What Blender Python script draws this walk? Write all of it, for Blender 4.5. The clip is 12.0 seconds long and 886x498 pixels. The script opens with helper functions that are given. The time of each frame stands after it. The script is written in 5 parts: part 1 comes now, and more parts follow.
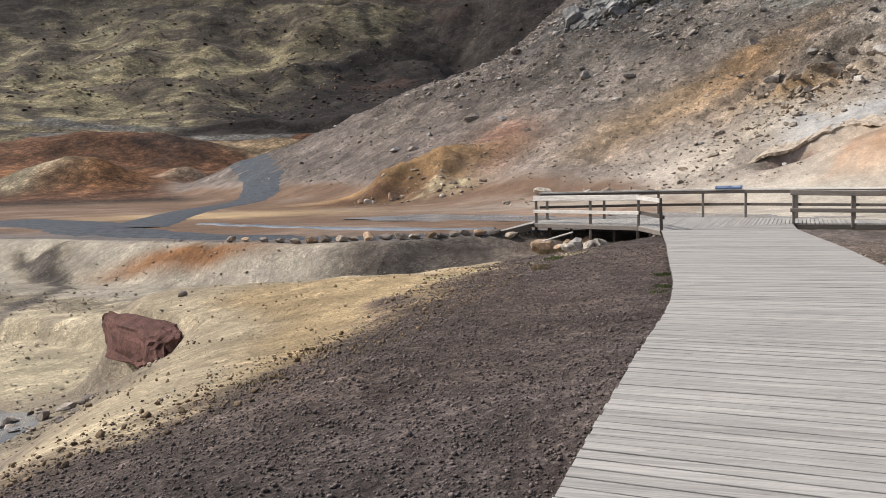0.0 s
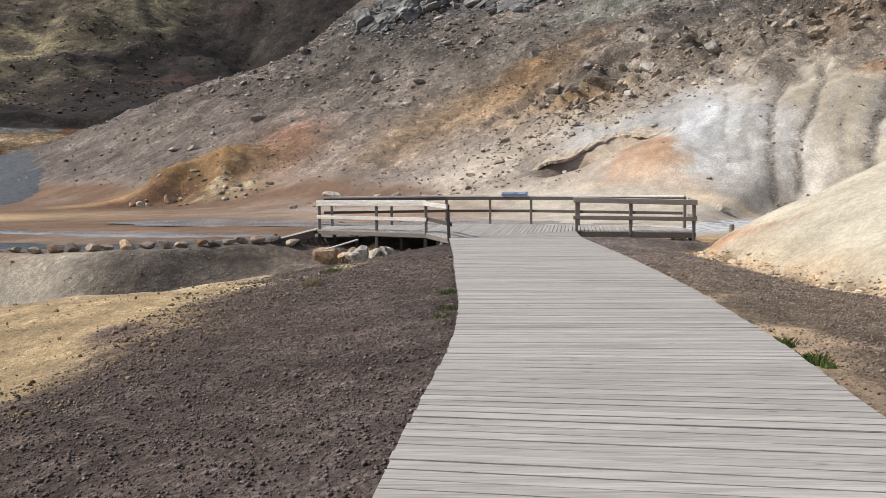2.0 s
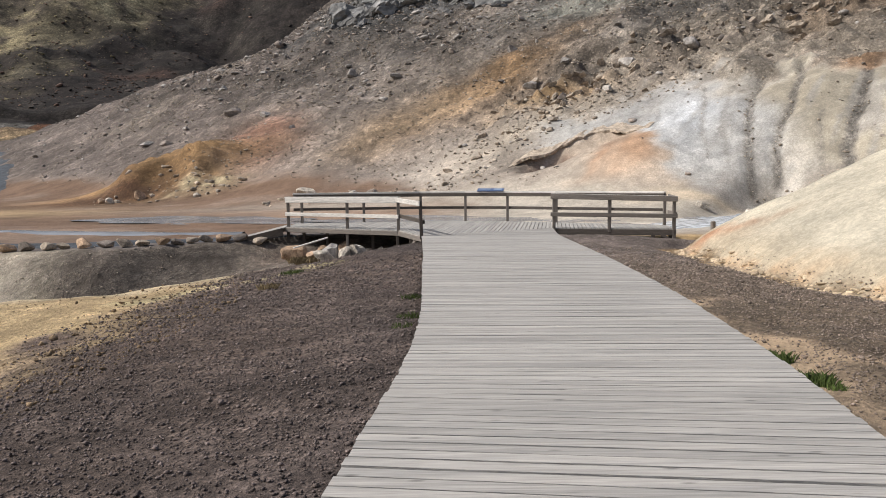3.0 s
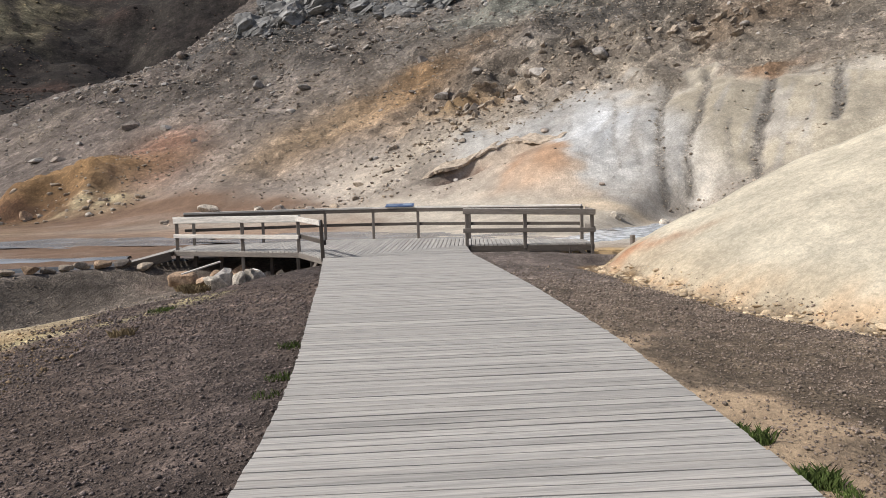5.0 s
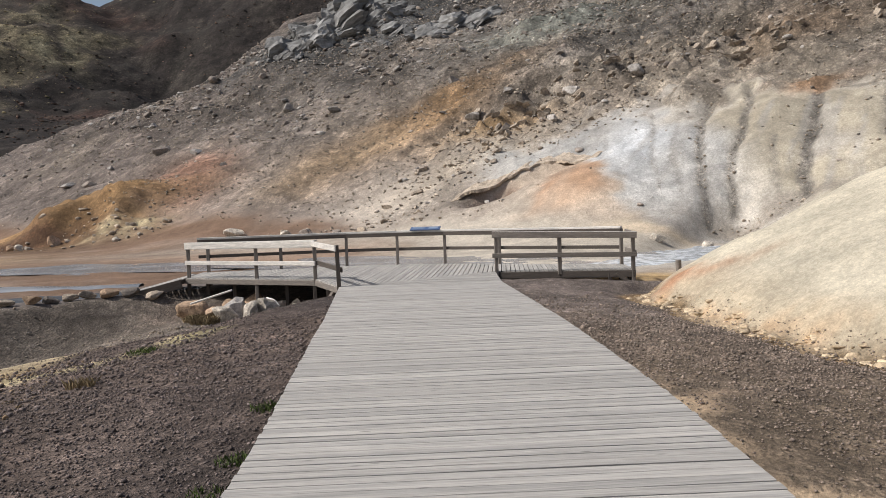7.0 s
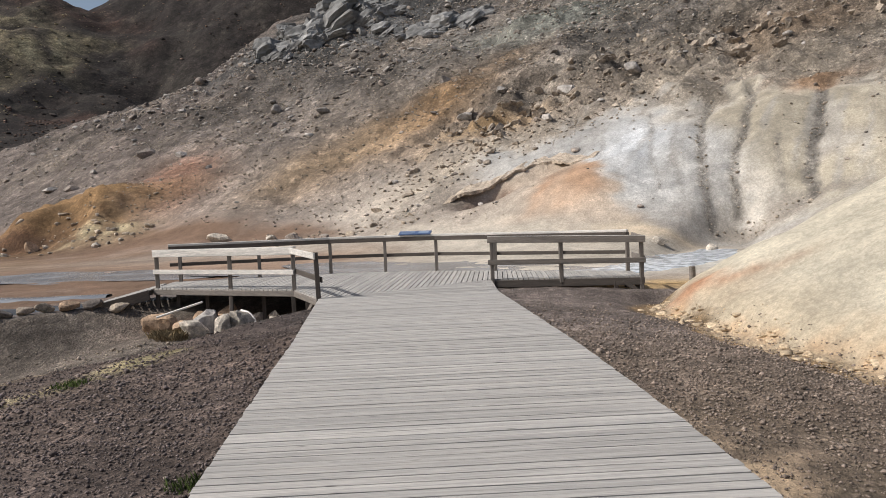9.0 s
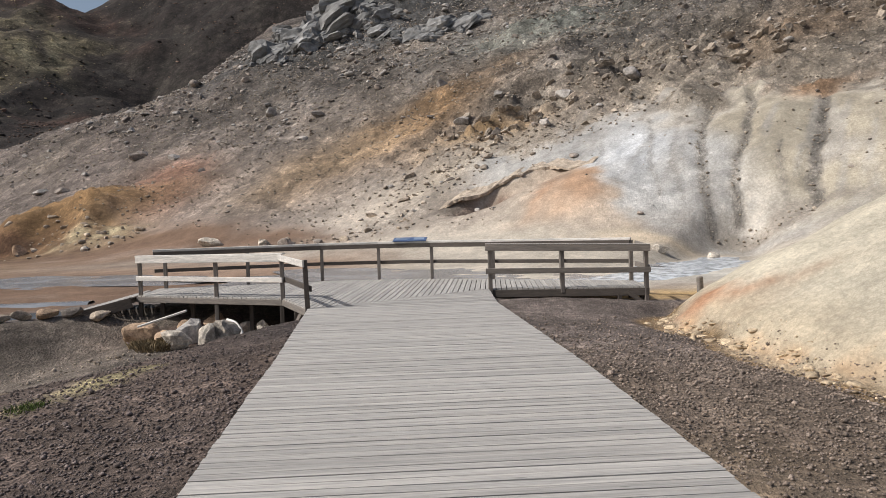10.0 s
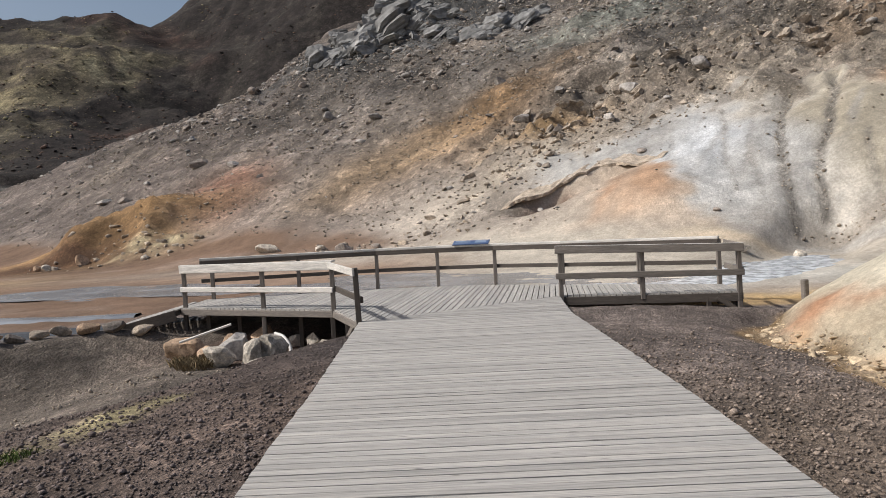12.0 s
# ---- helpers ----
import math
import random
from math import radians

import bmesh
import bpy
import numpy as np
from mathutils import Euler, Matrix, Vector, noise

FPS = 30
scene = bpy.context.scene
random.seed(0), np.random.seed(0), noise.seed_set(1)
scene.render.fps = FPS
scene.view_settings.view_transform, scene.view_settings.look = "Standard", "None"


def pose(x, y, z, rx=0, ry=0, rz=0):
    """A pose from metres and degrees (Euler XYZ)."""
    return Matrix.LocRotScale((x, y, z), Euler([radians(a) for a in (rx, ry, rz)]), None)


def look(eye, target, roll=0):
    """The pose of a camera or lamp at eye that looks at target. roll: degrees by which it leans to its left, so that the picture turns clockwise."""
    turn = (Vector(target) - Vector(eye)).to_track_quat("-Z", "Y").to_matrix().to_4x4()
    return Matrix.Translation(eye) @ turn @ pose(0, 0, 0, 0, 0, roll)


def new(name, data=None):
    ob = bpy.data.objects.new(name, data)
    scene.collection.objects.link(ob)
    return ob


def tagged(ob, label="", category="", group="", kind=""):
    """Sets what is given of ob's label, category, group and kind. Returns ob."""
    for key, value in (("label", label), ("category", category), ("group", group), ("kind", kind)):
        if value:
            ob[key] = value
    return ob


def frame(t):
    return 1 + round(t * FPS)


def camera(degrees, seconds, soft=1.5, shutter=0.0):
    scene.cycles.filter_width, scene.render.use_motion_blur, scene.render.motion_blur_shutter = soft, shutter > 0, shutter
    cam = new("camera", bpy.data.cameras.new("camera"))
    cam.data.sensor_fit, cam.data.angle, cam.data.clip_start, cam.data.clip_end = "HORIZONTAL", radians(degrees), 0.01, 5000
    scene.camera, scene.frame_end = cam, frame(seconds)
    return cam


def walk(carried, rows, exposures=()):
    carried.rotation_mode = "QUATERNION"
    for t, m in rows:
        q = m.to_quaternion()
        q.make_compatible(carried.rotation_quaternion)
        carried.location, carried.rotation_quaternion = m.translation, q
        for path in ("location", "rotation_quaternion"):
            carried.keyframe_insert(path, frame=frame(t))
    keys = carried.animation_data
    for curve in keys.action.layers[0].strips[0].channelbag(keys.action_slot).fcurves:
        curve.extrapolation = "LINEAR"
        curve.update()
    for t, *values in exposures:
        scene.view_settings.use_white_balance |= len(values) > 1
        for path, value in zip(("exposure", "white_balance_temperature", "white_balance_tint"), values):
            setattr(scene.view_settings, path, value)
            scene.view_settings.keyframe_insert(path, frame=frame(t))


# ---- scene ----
# camera and walk
cam = camera(58.1, 12.0, soft=0.55)
PATH = [
    (0, (0.199, -8.798, 1.816), (-0.373, -6.889, 1.638), -1.6),
    (0.5, (0.124, -8.237, 1.8), (-0.479, -6.337, 1.634), -1.5),
    (1, (0.187, -7.746, 1.769), (-0.427, -5.85, 1.611), -1.8),
    (1.5, (0.223, -7.196, 1.755), (-0.233, -5.257, 1.58), -1.4),
    (2, (0.231, -6.757, 1.783), (0.164, -4.766, 1.605), -0.6),
    (2.5, (0.347, -6.247, 1.761), (0.272, -4.258, 1.569), -0.6),
    (3, (0.409, -5.838, 1.761), (0.393, -3.847, 1.573), -0.6),
    (5, (0.749, -4.021, 1.837), (0.94, -2.037, 1.675), -1.5),
    (5.5, (0.814, -3.66, 1.845), (0.907, -1.668, 1.699), -1.4),
    (6, (0.846, -3.18, 1.845), (0.971, -1.187, 1.734), -1.8),
    (6.5, (0.999, -2.741, 1.815), (1.093, -0.746, 1.714), -2.1),
    (7, (1.101, -2.28, 1.814), (1.209, -0.286, 1.71), -1.9),
    (9, (1.254, -0.437, 1.801), (1.38, 1.556, 1.704), -2.2),
    (9.5, (1.327, 0.018, 1.828), (1.449, 2.012, 1.732), -1.9),
    (10, (1.296, 0.424, 1.827), (1.434, 2.417, 1.742), -1.8),
    (10.5, (1.291, 0.845, 1.791), (1.357, 2.843, 1.712), -2.0),
    (11, (1.314, 1.292, 1.807), (1.311, 3.29, 1.723), -1.8),
    (11.5, (1.237, 1.715, 1.83), (1.274, 3.713, 1.747), -2.2),
    (12, (1.33, 2.209, 1.798), (1.317, 4.208, 1.725), -3.0),
]
walk(cam, [(t, look(eye, target, roll)) for t, eye, target, roll in PATH], [(0, 0.14), (1.5, 0.12), (3, 0.04), (5, 0.02), (7, 0.02), (9, 0.0), (12, -0.02)])

# daylight: sky, and sun from the left behind the walker
SUN_FROM = Vector((-1.04, -0.12, 1.0)).normalized()
world = bpy.data.worlds.new("sky")
scene.world = world
world.use_nodes = True
wn = world.node_tree.nodes
sky = wn.new("ShaderNodeTexSky")
sky.sky_type = "NISHITA"
sky.sun_disc = False
sky.sun_elevation = math.asin(SUN_FROM.z)
sky.sun_rotation = math.atan2(SUN_FROM.x, SUN_FROM.y)
sky.air_density, sky.dust_density = 1.0, 4.0
world.node_tree.links.new(sky.outputs[0], wn["Background"].inputs[0])
wn["Background"].inputs[1].default_value = 0.10
sun = new("sun", bpy.data.lights.new("sun", "SUN"))
sun.data.energy, sun.data.angle, sun.data.color = 3.95, radians(0.6), (1.0, 0.985, 0.95)
sun.matrix_world = look(SUN_FROM * 100, (0, 0, 0))
scene.view_settings.exposure = 0.0


# ---------------------------------------------------------------- terrain
# <terrain>
def smooth(a, b, x):
    t = np.clip((np.asarray(x, float) - a) / (b - a), 0, 1)
    return t * t * (3 - 2 * t)


def grain(x, y, seed=0):
    """Value noise in the plane, -1 to 1."""
    xi, yi = np.floor(x), np.floor(y)
    u, v = x - xi, y - yi
    u, v = u * u * (3 - 2 * u), v * v * (3 - 2 * v)

    def corner(a, b):
        h = np.sin(a * 127.1 + b * 311.7 + seed * 74.7) * 43758.5453
        return 2 * (h - np.floor(h)) - 1

    low = corner(xi, yi) * (1 - u) + corner(xi + 1, yi) * u
    high = corner(xi, yi + 1) * (1 - u) + corner(xi + 1, yi + 1) * u
    return low * (1 - v) + high * v


def layered(x, y, size, octaves=4, seed=0):
    total, part = 0.0, 1.0
    for k in range(octaves):
        total = total + part * grain(x / size, y / size, seed + k)
        size, part = size / 2.03, part * 0.5
    return total


def bulge(x, y, cx, cy, rx, ry, turn=0.0):
    """1 at the centre of a soft ellipse, 0 outside it."""
    c, s = math.cos(math.radians(turn)), math.sin(math.radians(turn))
    dx, dy = x - cx, y - cy
    d = ((dx * c + dy * s) / rx) ** 2 + ((dy * c - dx * s) / ry) ** 2
    return np.exp(-d * 1.2)


def near_line(x, y, line):
    """Distance in the plan to a line of points."""
    best = np.full(np.shape(x), 1e9)
    for (ax, ay), (bx, by) in zip(line, line[1:]):
        dx, dy = bx - ax, by - ay
        t = np.clip(((x - ax) * dx + (y - ay) * dy) / (dx * dx + dy * dy), 0, 1)
        best = np.minimum(best, np.hypot(x - ax - t * dx, y - ay - t * dy))
    return best


# runnels down the pale face: line, depth, half width
RUNNELS = (
    (((22.7, 52.0), (19.5, 45.6), (18.1, 41.6), (17.3, 38.6)), 0.55, 0.42),
    (((24.8, 50.0), (21.7, 44.5), (19.9, 42.2), (19.0, 39.0)), 0.60, 0.40),
    (((28.0, 47.2), (24.0, 40.9), (21.4, 36.8)), 0.75, 0.50),
    (((31.5, 45.5), (27.0, 38.4)), 0.60, 0.50),
    (((22.9, 43.0), (22.0, 41.2), (21.0, 38.6)), 0.25, 0.22),
    (((18.6, 51.5), (16.4, 44.6), (15.6, 41.6)), 0.18, 0.25),
    (((20.6, 51.2), (17.9, 45.4), (16.6, 41.0)), 0.14, 0.22),
    (((15.0, 49.8), (13.6, 46.6)), 0.12, 0.25),
)


def runnel(x, y):
    """Depth of the runnels, and how much their beds are filled with stones."""
    wx, wy = x + 0.17 * layered(x, y, 1.5, 3, 201), y + 0.17 * layered(x, y, 1.5, 3, 205)
    deep, bed = 0.0 * x, 0.0 * x
    for line, depth, half in RUNNELS:
        d = near_line(wx, wy, line) / (0.62 * half)
        deep = np.maximum(deep, 0.42 * depth * np.exp(-d * d * 0.5))
        bed = np.maximum(bed, (0.35 + depth) * np.exp(-(d * 0.85) ** 4))
    return deep, bed


def scar_top(x):
    """Upper edge of the pale bare face."""
    return np.interp(x, [3.5, 7, 10.5, 15, 19, 24, 30], [3.2, 4.4, 5.9, 7.4, 8.1, 8.5, 8.3])


FISSURE = ((4.4, 48.2), (5.6, 48.5), (7.2, 48.5), (8.6, 49.0), (10.4, 49.5), (12.0, 49.2), (13.6, 47.4))


def deck_z(y):
    """Height of the boardwalk's top."""
    return 0.02 * np.clip(17 - np.asarray(y, float), 0, 40)


def left_edge(y):
    return np.interp(y, [-30, -9, -7, -5.5, -3.9, -2.6, -1.8, -0.9, -0.3, 0.5, 1.3, 2.2, 3.4, 5, 8, 10, 16.9], [-5.5, -0.85, -0.50, -0.32, -0.23, -0.15, -0.09, -0.02, 0.03, 0.07, 0.09, 0.095, 0.08, 0.03, -0.07, -0.11, -0.38])


def right_edge(y):
    return np.interp(y, [-30, -9, -1.8, 0, 1.5, 2.4, 3.1, 3.9, 6.2, 9, 12.5, 16.5, 19.7], [-2.0, 2.0, 2.66, 2.90, 3.04, 3.11, 3.17, 3.23, 3.33, 3.42, 3.46, 3.50, 3.72])


def crest_x(y):
    """Where the gravel shelf breaks off into the gully."""
    return np.interp(y, [-30, -6, -3.5, -1.5, 0.5, 2.8, 3.7, 4.3, 4.9, 6.0, 6.8, 7.3, 8.0, 9.5, 10.5, 11.6, 13, 14.5, 15.8, 17, 18, 40], [-2.4, -3.3, -4.2, -5.1, -6.1, -7.2, -8.2, -9.6, -10.7, -10.9, -10.4, -8.0, -5.6, -4.6, -3.4, -2.3, -1.7, -1.15, -0.5, 0.2, 0.9, 0.9])


def mound_foot(y):
    return np.interp(y, [-30, 3, 6, 10, 15, 16.5, 17.5, 18.5, 24], [12, 7.9, 6.9, 6.5, 6.5, 7.0, 8.0, 10, 22])


def ground_z(x, y):
    x, y = np.asarray(x, float), np.asarray(y, float)
    shelf = deck_z(y) - 0.13 - 0.045 * np.clip(-x, 0, 4) - (0.14 - 0.09 * smooth(1.5, 6.5, y)) * np.clip(-x - 2.5, 0, 30)
    right = np.clip(x - 3.2, 0, 3.2)
    shelf = shelf - right * 0.045
    under = smooth(0.05, 0.3, x - left_edge(y)) * smooth(0.05, 0.3, right_edge(y) - x) * smooth(19, 16.5, y)
    shelf = shelf - 0.22 * under + 0.13 * bulge(x, y, 5.4, 18.4, 2.6, 1.6)
    shelf = shelf - 0.16 * smooth(0.9, 0.1, np.abs(x - mound_foot(y) + 0.2)) * smooth(30, 22, y)
    # gully beyond the crest, deeper to the left
    gully = np.clip(-1.05 + 0.21 * (x + 5), -2.95, -0.95) - 0.4 * smooth(-2, -8, y)
    gully = np.maximum(gully, -1.95 + 0.0 * x - 1.2 * smooth(9.6, 8.4, y + 0.08 * (x + 14) + 0.2 * layered(x, y, 1.5, 3, 12)))
    over = crest_x(y) - x + 0.35 * layered(x, y, 2.4, 3, 3)
    z = shelf + (gully - shelf) * smooth(0, (2.0 + 1.4 * smooth(5, 2, y) - 0.7 * smooth(13.5, 15.5, y)) * (1 - 0.7 * bulge(x, y, -9.9, 4.4, 1.6, 1.2)), over)
    # bank up to the plain with the path
    edge = np.interp(x, [-80, -27, -20, -14.3, -9.8, -7.2, -5, -1, 4, 9, 60], [24, 20.2, 18.6, 17.6, 18.0, 20.5, 22.2, 22.8, 20.5, 19.5, 19.5])
    rise = smooth(-2.6, 0.15, y - edge + 0.2 * layered(x, y, 1.7, 3, 8))
    plain = -0.42 - 0.06 * smooth(26, 36, y) + 0.0 * x
    z = z + (plain - z) * rise
    # pale mound beside the boardwalk
    up = x - mound_foot(y)
    mound = 0.52 * np.clip(up, 0, 40) + 0.10 * layered(x, y, 2.5, 4, 21) * smooth(0, 3, up)
    mound = 11 * (1 - np.exp(-mound / 11)) * smooth(40, 26, y)
    z = z + mound
    # slope behind the pools
    hill = 0.289 * x + 0.408 * y - 18.6
    spur = np.interp(x, [-120, -57, -25, -19, 0, 200], [104, 107, 113, 150, 260, 300])
    out = np.clip(y - spur, 0, 400)
    hill = hill - 0.8 * out
    big = layered(x, y, 14, 4, 31)
    hill = hill + 0.5 * big + 0.25 * layered(x, y, 3.1, 3, 35) * smooth(0, 6, hill)
    cliff = bulge(x, y, 2, 112, 30, 14, 25)
    hill = hill + 5.0 * cliff * (0.8 + 0.5 * np.abs(layered(x + 0.7 * y, y, 9, 4, 41)))
    hill = hill + 1.6 * np.clip(layered(x, y, 5.5, 3, 44), 0, 2) * bulge(x, y, 22, 78, 26, 14, -20)
    # broken ground above the pale face, runnels and stony hollow on it
    pale = smooth(0.6, -0.8, hill - scar_top(x)) * smooth(9, 13, x)
    rough = bulge(x, y, 21, 59, 17, 6, -25) + bulge(x, y, 9, 61, 7, 4, 20) + 0.8 * bulge(x, y, 30, 66, 16, 9, -20)
    crust = 1 - np.abs(layered(x, y, 3.4, 4, 81))
    hill = hill + (1.25 * (crust - 0.6) + 0.5 * layered(x, y, 1.1, 2, 85)) * np.clip(rough, 0, 1) * (1 - pale)
    hill = hill + 0.16 * (1 - np.abs(layered(x, y, 1.5, 3, 87))) * smooth(1, 4, hill) * (1 - pale)
    hill = hill + 0.45 * pale * bulge(x, y, 22.6, 43, 1.6, 5, -30) - runnel(x, y)[0] * smooth(0.8, -0.6, hill - scar_top(x) - 0.4)
    hill = hill + 0.5 * smooth(0.5, -0.5, near_line(x, y, ((21, 52.6), (25, 50.0), (28.5, 47.6))) - 0.7) * np.abs(layered(x, y, 1.6, 3, 89))
    hill = hill - 3.0 * bulge(x, y, 16.5, 34.5, 7, 3.0, 50)
    hill = hill - 1.9 * bulge(x, y, 6.9, 47.6, 1.5, 0.85, 8) - 0.45 * bulge(x, y, 10.3, 48.3, 2.6, 0.8, 5)
    hill = hill + 3.4 * bulge(x, y, -24, 62.5, 7, 5, 20) * smooth(-60, -10, hill * 10) + 1.3 * bulge(x, y, 11.5, 42.5, 3.2, 4.5, -25)
    hill = hill + 0.9 * layered(x, y, 2.6, 4, 57) * bulge(x, y, -24, 60.5, 10, 6, 20)
    soft = 1.3
    z = z + soft * np.log1p(np.exp(np.clip((hill - z) / soft, -30, 30))) * smooth(24, 34, y + 0.3 * x)
    wash = smooth(0.35, 0.75, bulge(x, y, 15, 33.5, 9, 2.8, 55))
    z = z * (1 - wash) - 0.5 * wash
    # far valley and its dark hills
    s = -0.5 * x + 0.87 * y
    far = np.interp(s, [0, 95, 125, 155, 190, 237, 345, 400, 520, 600, 900], [-3, -0.5, 0.4, 3.2, 8.5, 13, 31, 52, 120, 132, 100])
    across = 0.87 * x + 0.5 * y
    far = far + smooth(330, 520, s) * (7 * layered(across, s * 0.25, 120, 4, 61) + 5 * np.abs(layered(x, y, 60, 4, 63)))
    far = far + 3.5 * layered(x, y, 45, 6, 66) * smooth(110, 220, s) + 10 * (1 - np.abs(layered(across, s * 0.6, 70, 3, 68))) * smooth(250, 380, s)
    far = far + 0.7 * np.clip(across - 100, 0, 160) * smooth(300, 420, s)
    far = far + 3.2 * np.abs(layered(x, y, 24, 3, 72)) * smooth(300, 380, s)
    far = far + 5.0 * bulge(x, y, -118, 146, 30, 9, 28) + 4.5 * bulge(x, y, -92, 100, 9, 7, 30) + 2.6 * bulge(x, y, -98, 93, 9, 4, 35) + 2.6 * bulge(x, y, -84, 114, 5, 4, 30)
    far = far + 4.0 * bulge(x, y, -96, 168, 20, 7, 10) + 4.5 * bulge(x, y, -91, 184, 12, 6, 10) + 3.0 * bulge(x, y, -150, 120, 16, 9, 35)
    far = far + 0.35 * np.abs(layered(x, y, 7, 3, 91)) * smooth(104, 130, s) * smooth(230, 190, s)
    far = far + 0.6 * np.abs(layered(x, y, 13, 4, 69)) * smooth(104, 130, s) * smooth(230, 200, s) + 2.5 * smooth(238, 241, s) + 2.0 * smooth(258, 261, s)
    z = np.maximum(z, far)
    # gravel and lumps
    near = smooth(60, 20, np.hypot(x, y - 10))
    z = z + 0.035 * layered(x, y, 1.3, 3, 71) * near + 0.012 * layered(x, y, 0.33, 2, 75) * near
    return z
# </terrain>


def tint(base, colour, amount):
    amount = np.clip(amount, 0, 1)[:, None]
    return base * (1 - amount) + np.array(colour) * amount


def ground_colour(x, y, z):
    n1, n2, n3 = layered(x, y, 1.2, 4, 101), layered(x, y, 5, 4, 105), layered(x, y, 16, 4, 109)
    wx, wy = x + 0.5 * n1 + 1.0 * n2, y + 0.5 * layered(x, y, 1.2, 4, 111) + 1.0 * layered(x, y, 5, 4, 115)
    bx, by = x + 2.2 * n3 + n2, y + 2.2 * layered(x, y, 16, 4, 119) + n2
    c = np.zeros((len(x), 3)) + np.array((0.158, 0.127, 0.116))
    c = tint(c, (0.21, 0.155, 0.126), 0.4 + 0.6 * n2)
    # brown gravel and sand on the right of the boards
    right = smooth(2.5, 3.2, x)
    c = tint(c, (0.29, 0.235, 0.205), right)
    c = tint(c, (0.33, 0.25, 0.188), right * (0.65 + 0.5 * n2) * smooth(13, 6, y))
    c = tint(c, (0.35, 0.27, 0.18), right * smooth(0.0, 0.7, n1 + 0.5 * n2) * smooth(10, 4, y) * 0.35)
    sandy = right * smooth(1.15, 0.45, x + 0.8 * n1 - right_edge(y)) * smooth(6.5, 3.5, wy) * 0.95
    c = tint(c, (0.56, 0.41, 0.27), sandy)
    # yellow spur above the gully
    over = crest_x(y) - wx
    border = np.interp(y, [-8, -4.3, -3.3, -2.2, 0.9, 3, 5.5, 8, 10], [-4.3, -4.0, -3.6, -3.15, -3.0, -3.15, -3.45, -3.25, -3.3])
    spur = smooth(0.25, -0.45, wx - border) * smooth(12.0, 10.4, wy)
    c = tint(c, (0.43, 0.318, 0.182), spur)
    c = tint(c, (0.36, 0.235, 0.125), spur * bulge(wx, wy, -3.9, -4.3, 1.3, 1.0) * 1.2)
    c = tint(c, (0.56, 0.46, 0.315), spur * smooth(-2.2, -0.2, over + 0.6 * n1))
    c = tint(c, (0.44, 0.37, 0.215), smooth(0.42, 0.1, near_line(x + 0.25 * n1, y + 0.25 * n1, ((-4.6, 6.4), (-2.9, 8.6), (-2.1, 10.5), (-1.9, 11.6)))) * (0.75 + 0.5 * n1))
    low = smooth(0.2, 2.0, over) * smooth(40, 22, y)
    c = tint(c, (0.245, 0.203, 0.168), low)
    c = tint(c, (0.56, 0.47, 0.32), low * smooth(-6.5, -9, wx + 0.2 * wy) * (0.75 + 0.4 * n2))
    c = tint(c, (0.20, 0.165, 0.135), low * smooth(-9, -13, x) * smooth(0.1, 0.8, n2 + 0.3 * n1))
    c = tint(c, (0.165, 0.14, 0.122), low * smooth(0.9, 0.2, near_line(wx, wy, ((-27, 18.4), (-24, 16.6), (-21, 13.2), (-19.5, 9.0)))) * 1.0)
    c = tint(c, (0.60, 0.51, 0.35), low * bulge(wx, wy, -15.5, 7.0, 4.5, 2.0, 20) * 1.2)
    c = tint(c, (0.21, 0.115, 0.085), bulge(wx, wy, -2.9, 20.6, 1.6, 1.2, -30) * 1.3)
    # bank below the path
    bank = smooth(13.0, 15.0, wy) * smooth(-9.5, -12, wx) * smooth(40, 24, y) * (1 - smooth(1.0, 0.3, near_line(wx, wy, ((-27, 18.4), (-24, 16.6), (-21, 13.2)))))
    c = tint(c, (0.50, 0.44, 0.35), bank)
    c = tint(c, (0.36, 0.31, 0.255), bank * smooth(0.1, 0.6, n1 + 0.5 * n2) * 0.7)
    c = tint(c, (0.38, 0.19, 0.09), bank * bulge(x + 0.5 * n1, y + 0.25 * n1, -18.2, 17.35, 3.6, 0.55, 2) * 1.3)
    # plain with hot pools
    edge = np.interp(x, [-80, -27, -20, -14.3, -9.8, -7.2, -5, -1, 4, 9, 60], [24, 20.2, 18.6, 17.6, 18.0, 20.5, 22.2, 22.8, 20.5, 19.5, 19.5])
    flat = smooth(-0.2, 0.4, y - edge)
    c = tint(c, (0.15, 0.13, 0.12), flat)
    rust = flat * smooth(1.5, 4, wy - edge)
    c = tint(c, (0.175, 0.112, 0.076), rust)
    c = tint(c, (0.21, 0.15, 0.112), rust * smooth(0.0, 0.7, n2))
    c = tint(c, (0.31, 0.215, 0.155), rust * bulge(wx, wy, -3, 40, 14, 6) * 1.1)
    c = tint(c, (0.42, 0.30, 0.17), rust * bulge(bx, by, -33, 44, 10, 6) * 1.2)
    c = tint(c, (0.50, 0.32, 0.13), flat * bulge(wx, wy, 9.2, 21.4, 2.8, 1.6) * 1.2)
    c = tint(c, (0.52, 0.50, 0.45), flat * bulge(wx, wy, 13, 28, 6, 5) * 1.2)
    c = tint(c, (0.56, 0.50, 0.42), flat * bulge(wx, wy, 8, 28, 4.5, 4.0) * 1.1)
    c = tint(c, (0.40, 0.34, 0.28), flat * bulge(wx, wy, -4, 45, 14, 3.5) * 1.0)
    c = tint(c, (0.43, 0.38, 0.315), flat * smooth(-3, 4, wx) * smooth(25, 30, wy))
    # pale mound
    up = x + 0.3 * n1 - mound_foot(y)
    pale = smooth(-0.25, 0.35, up) * smooth(36, 26, y)
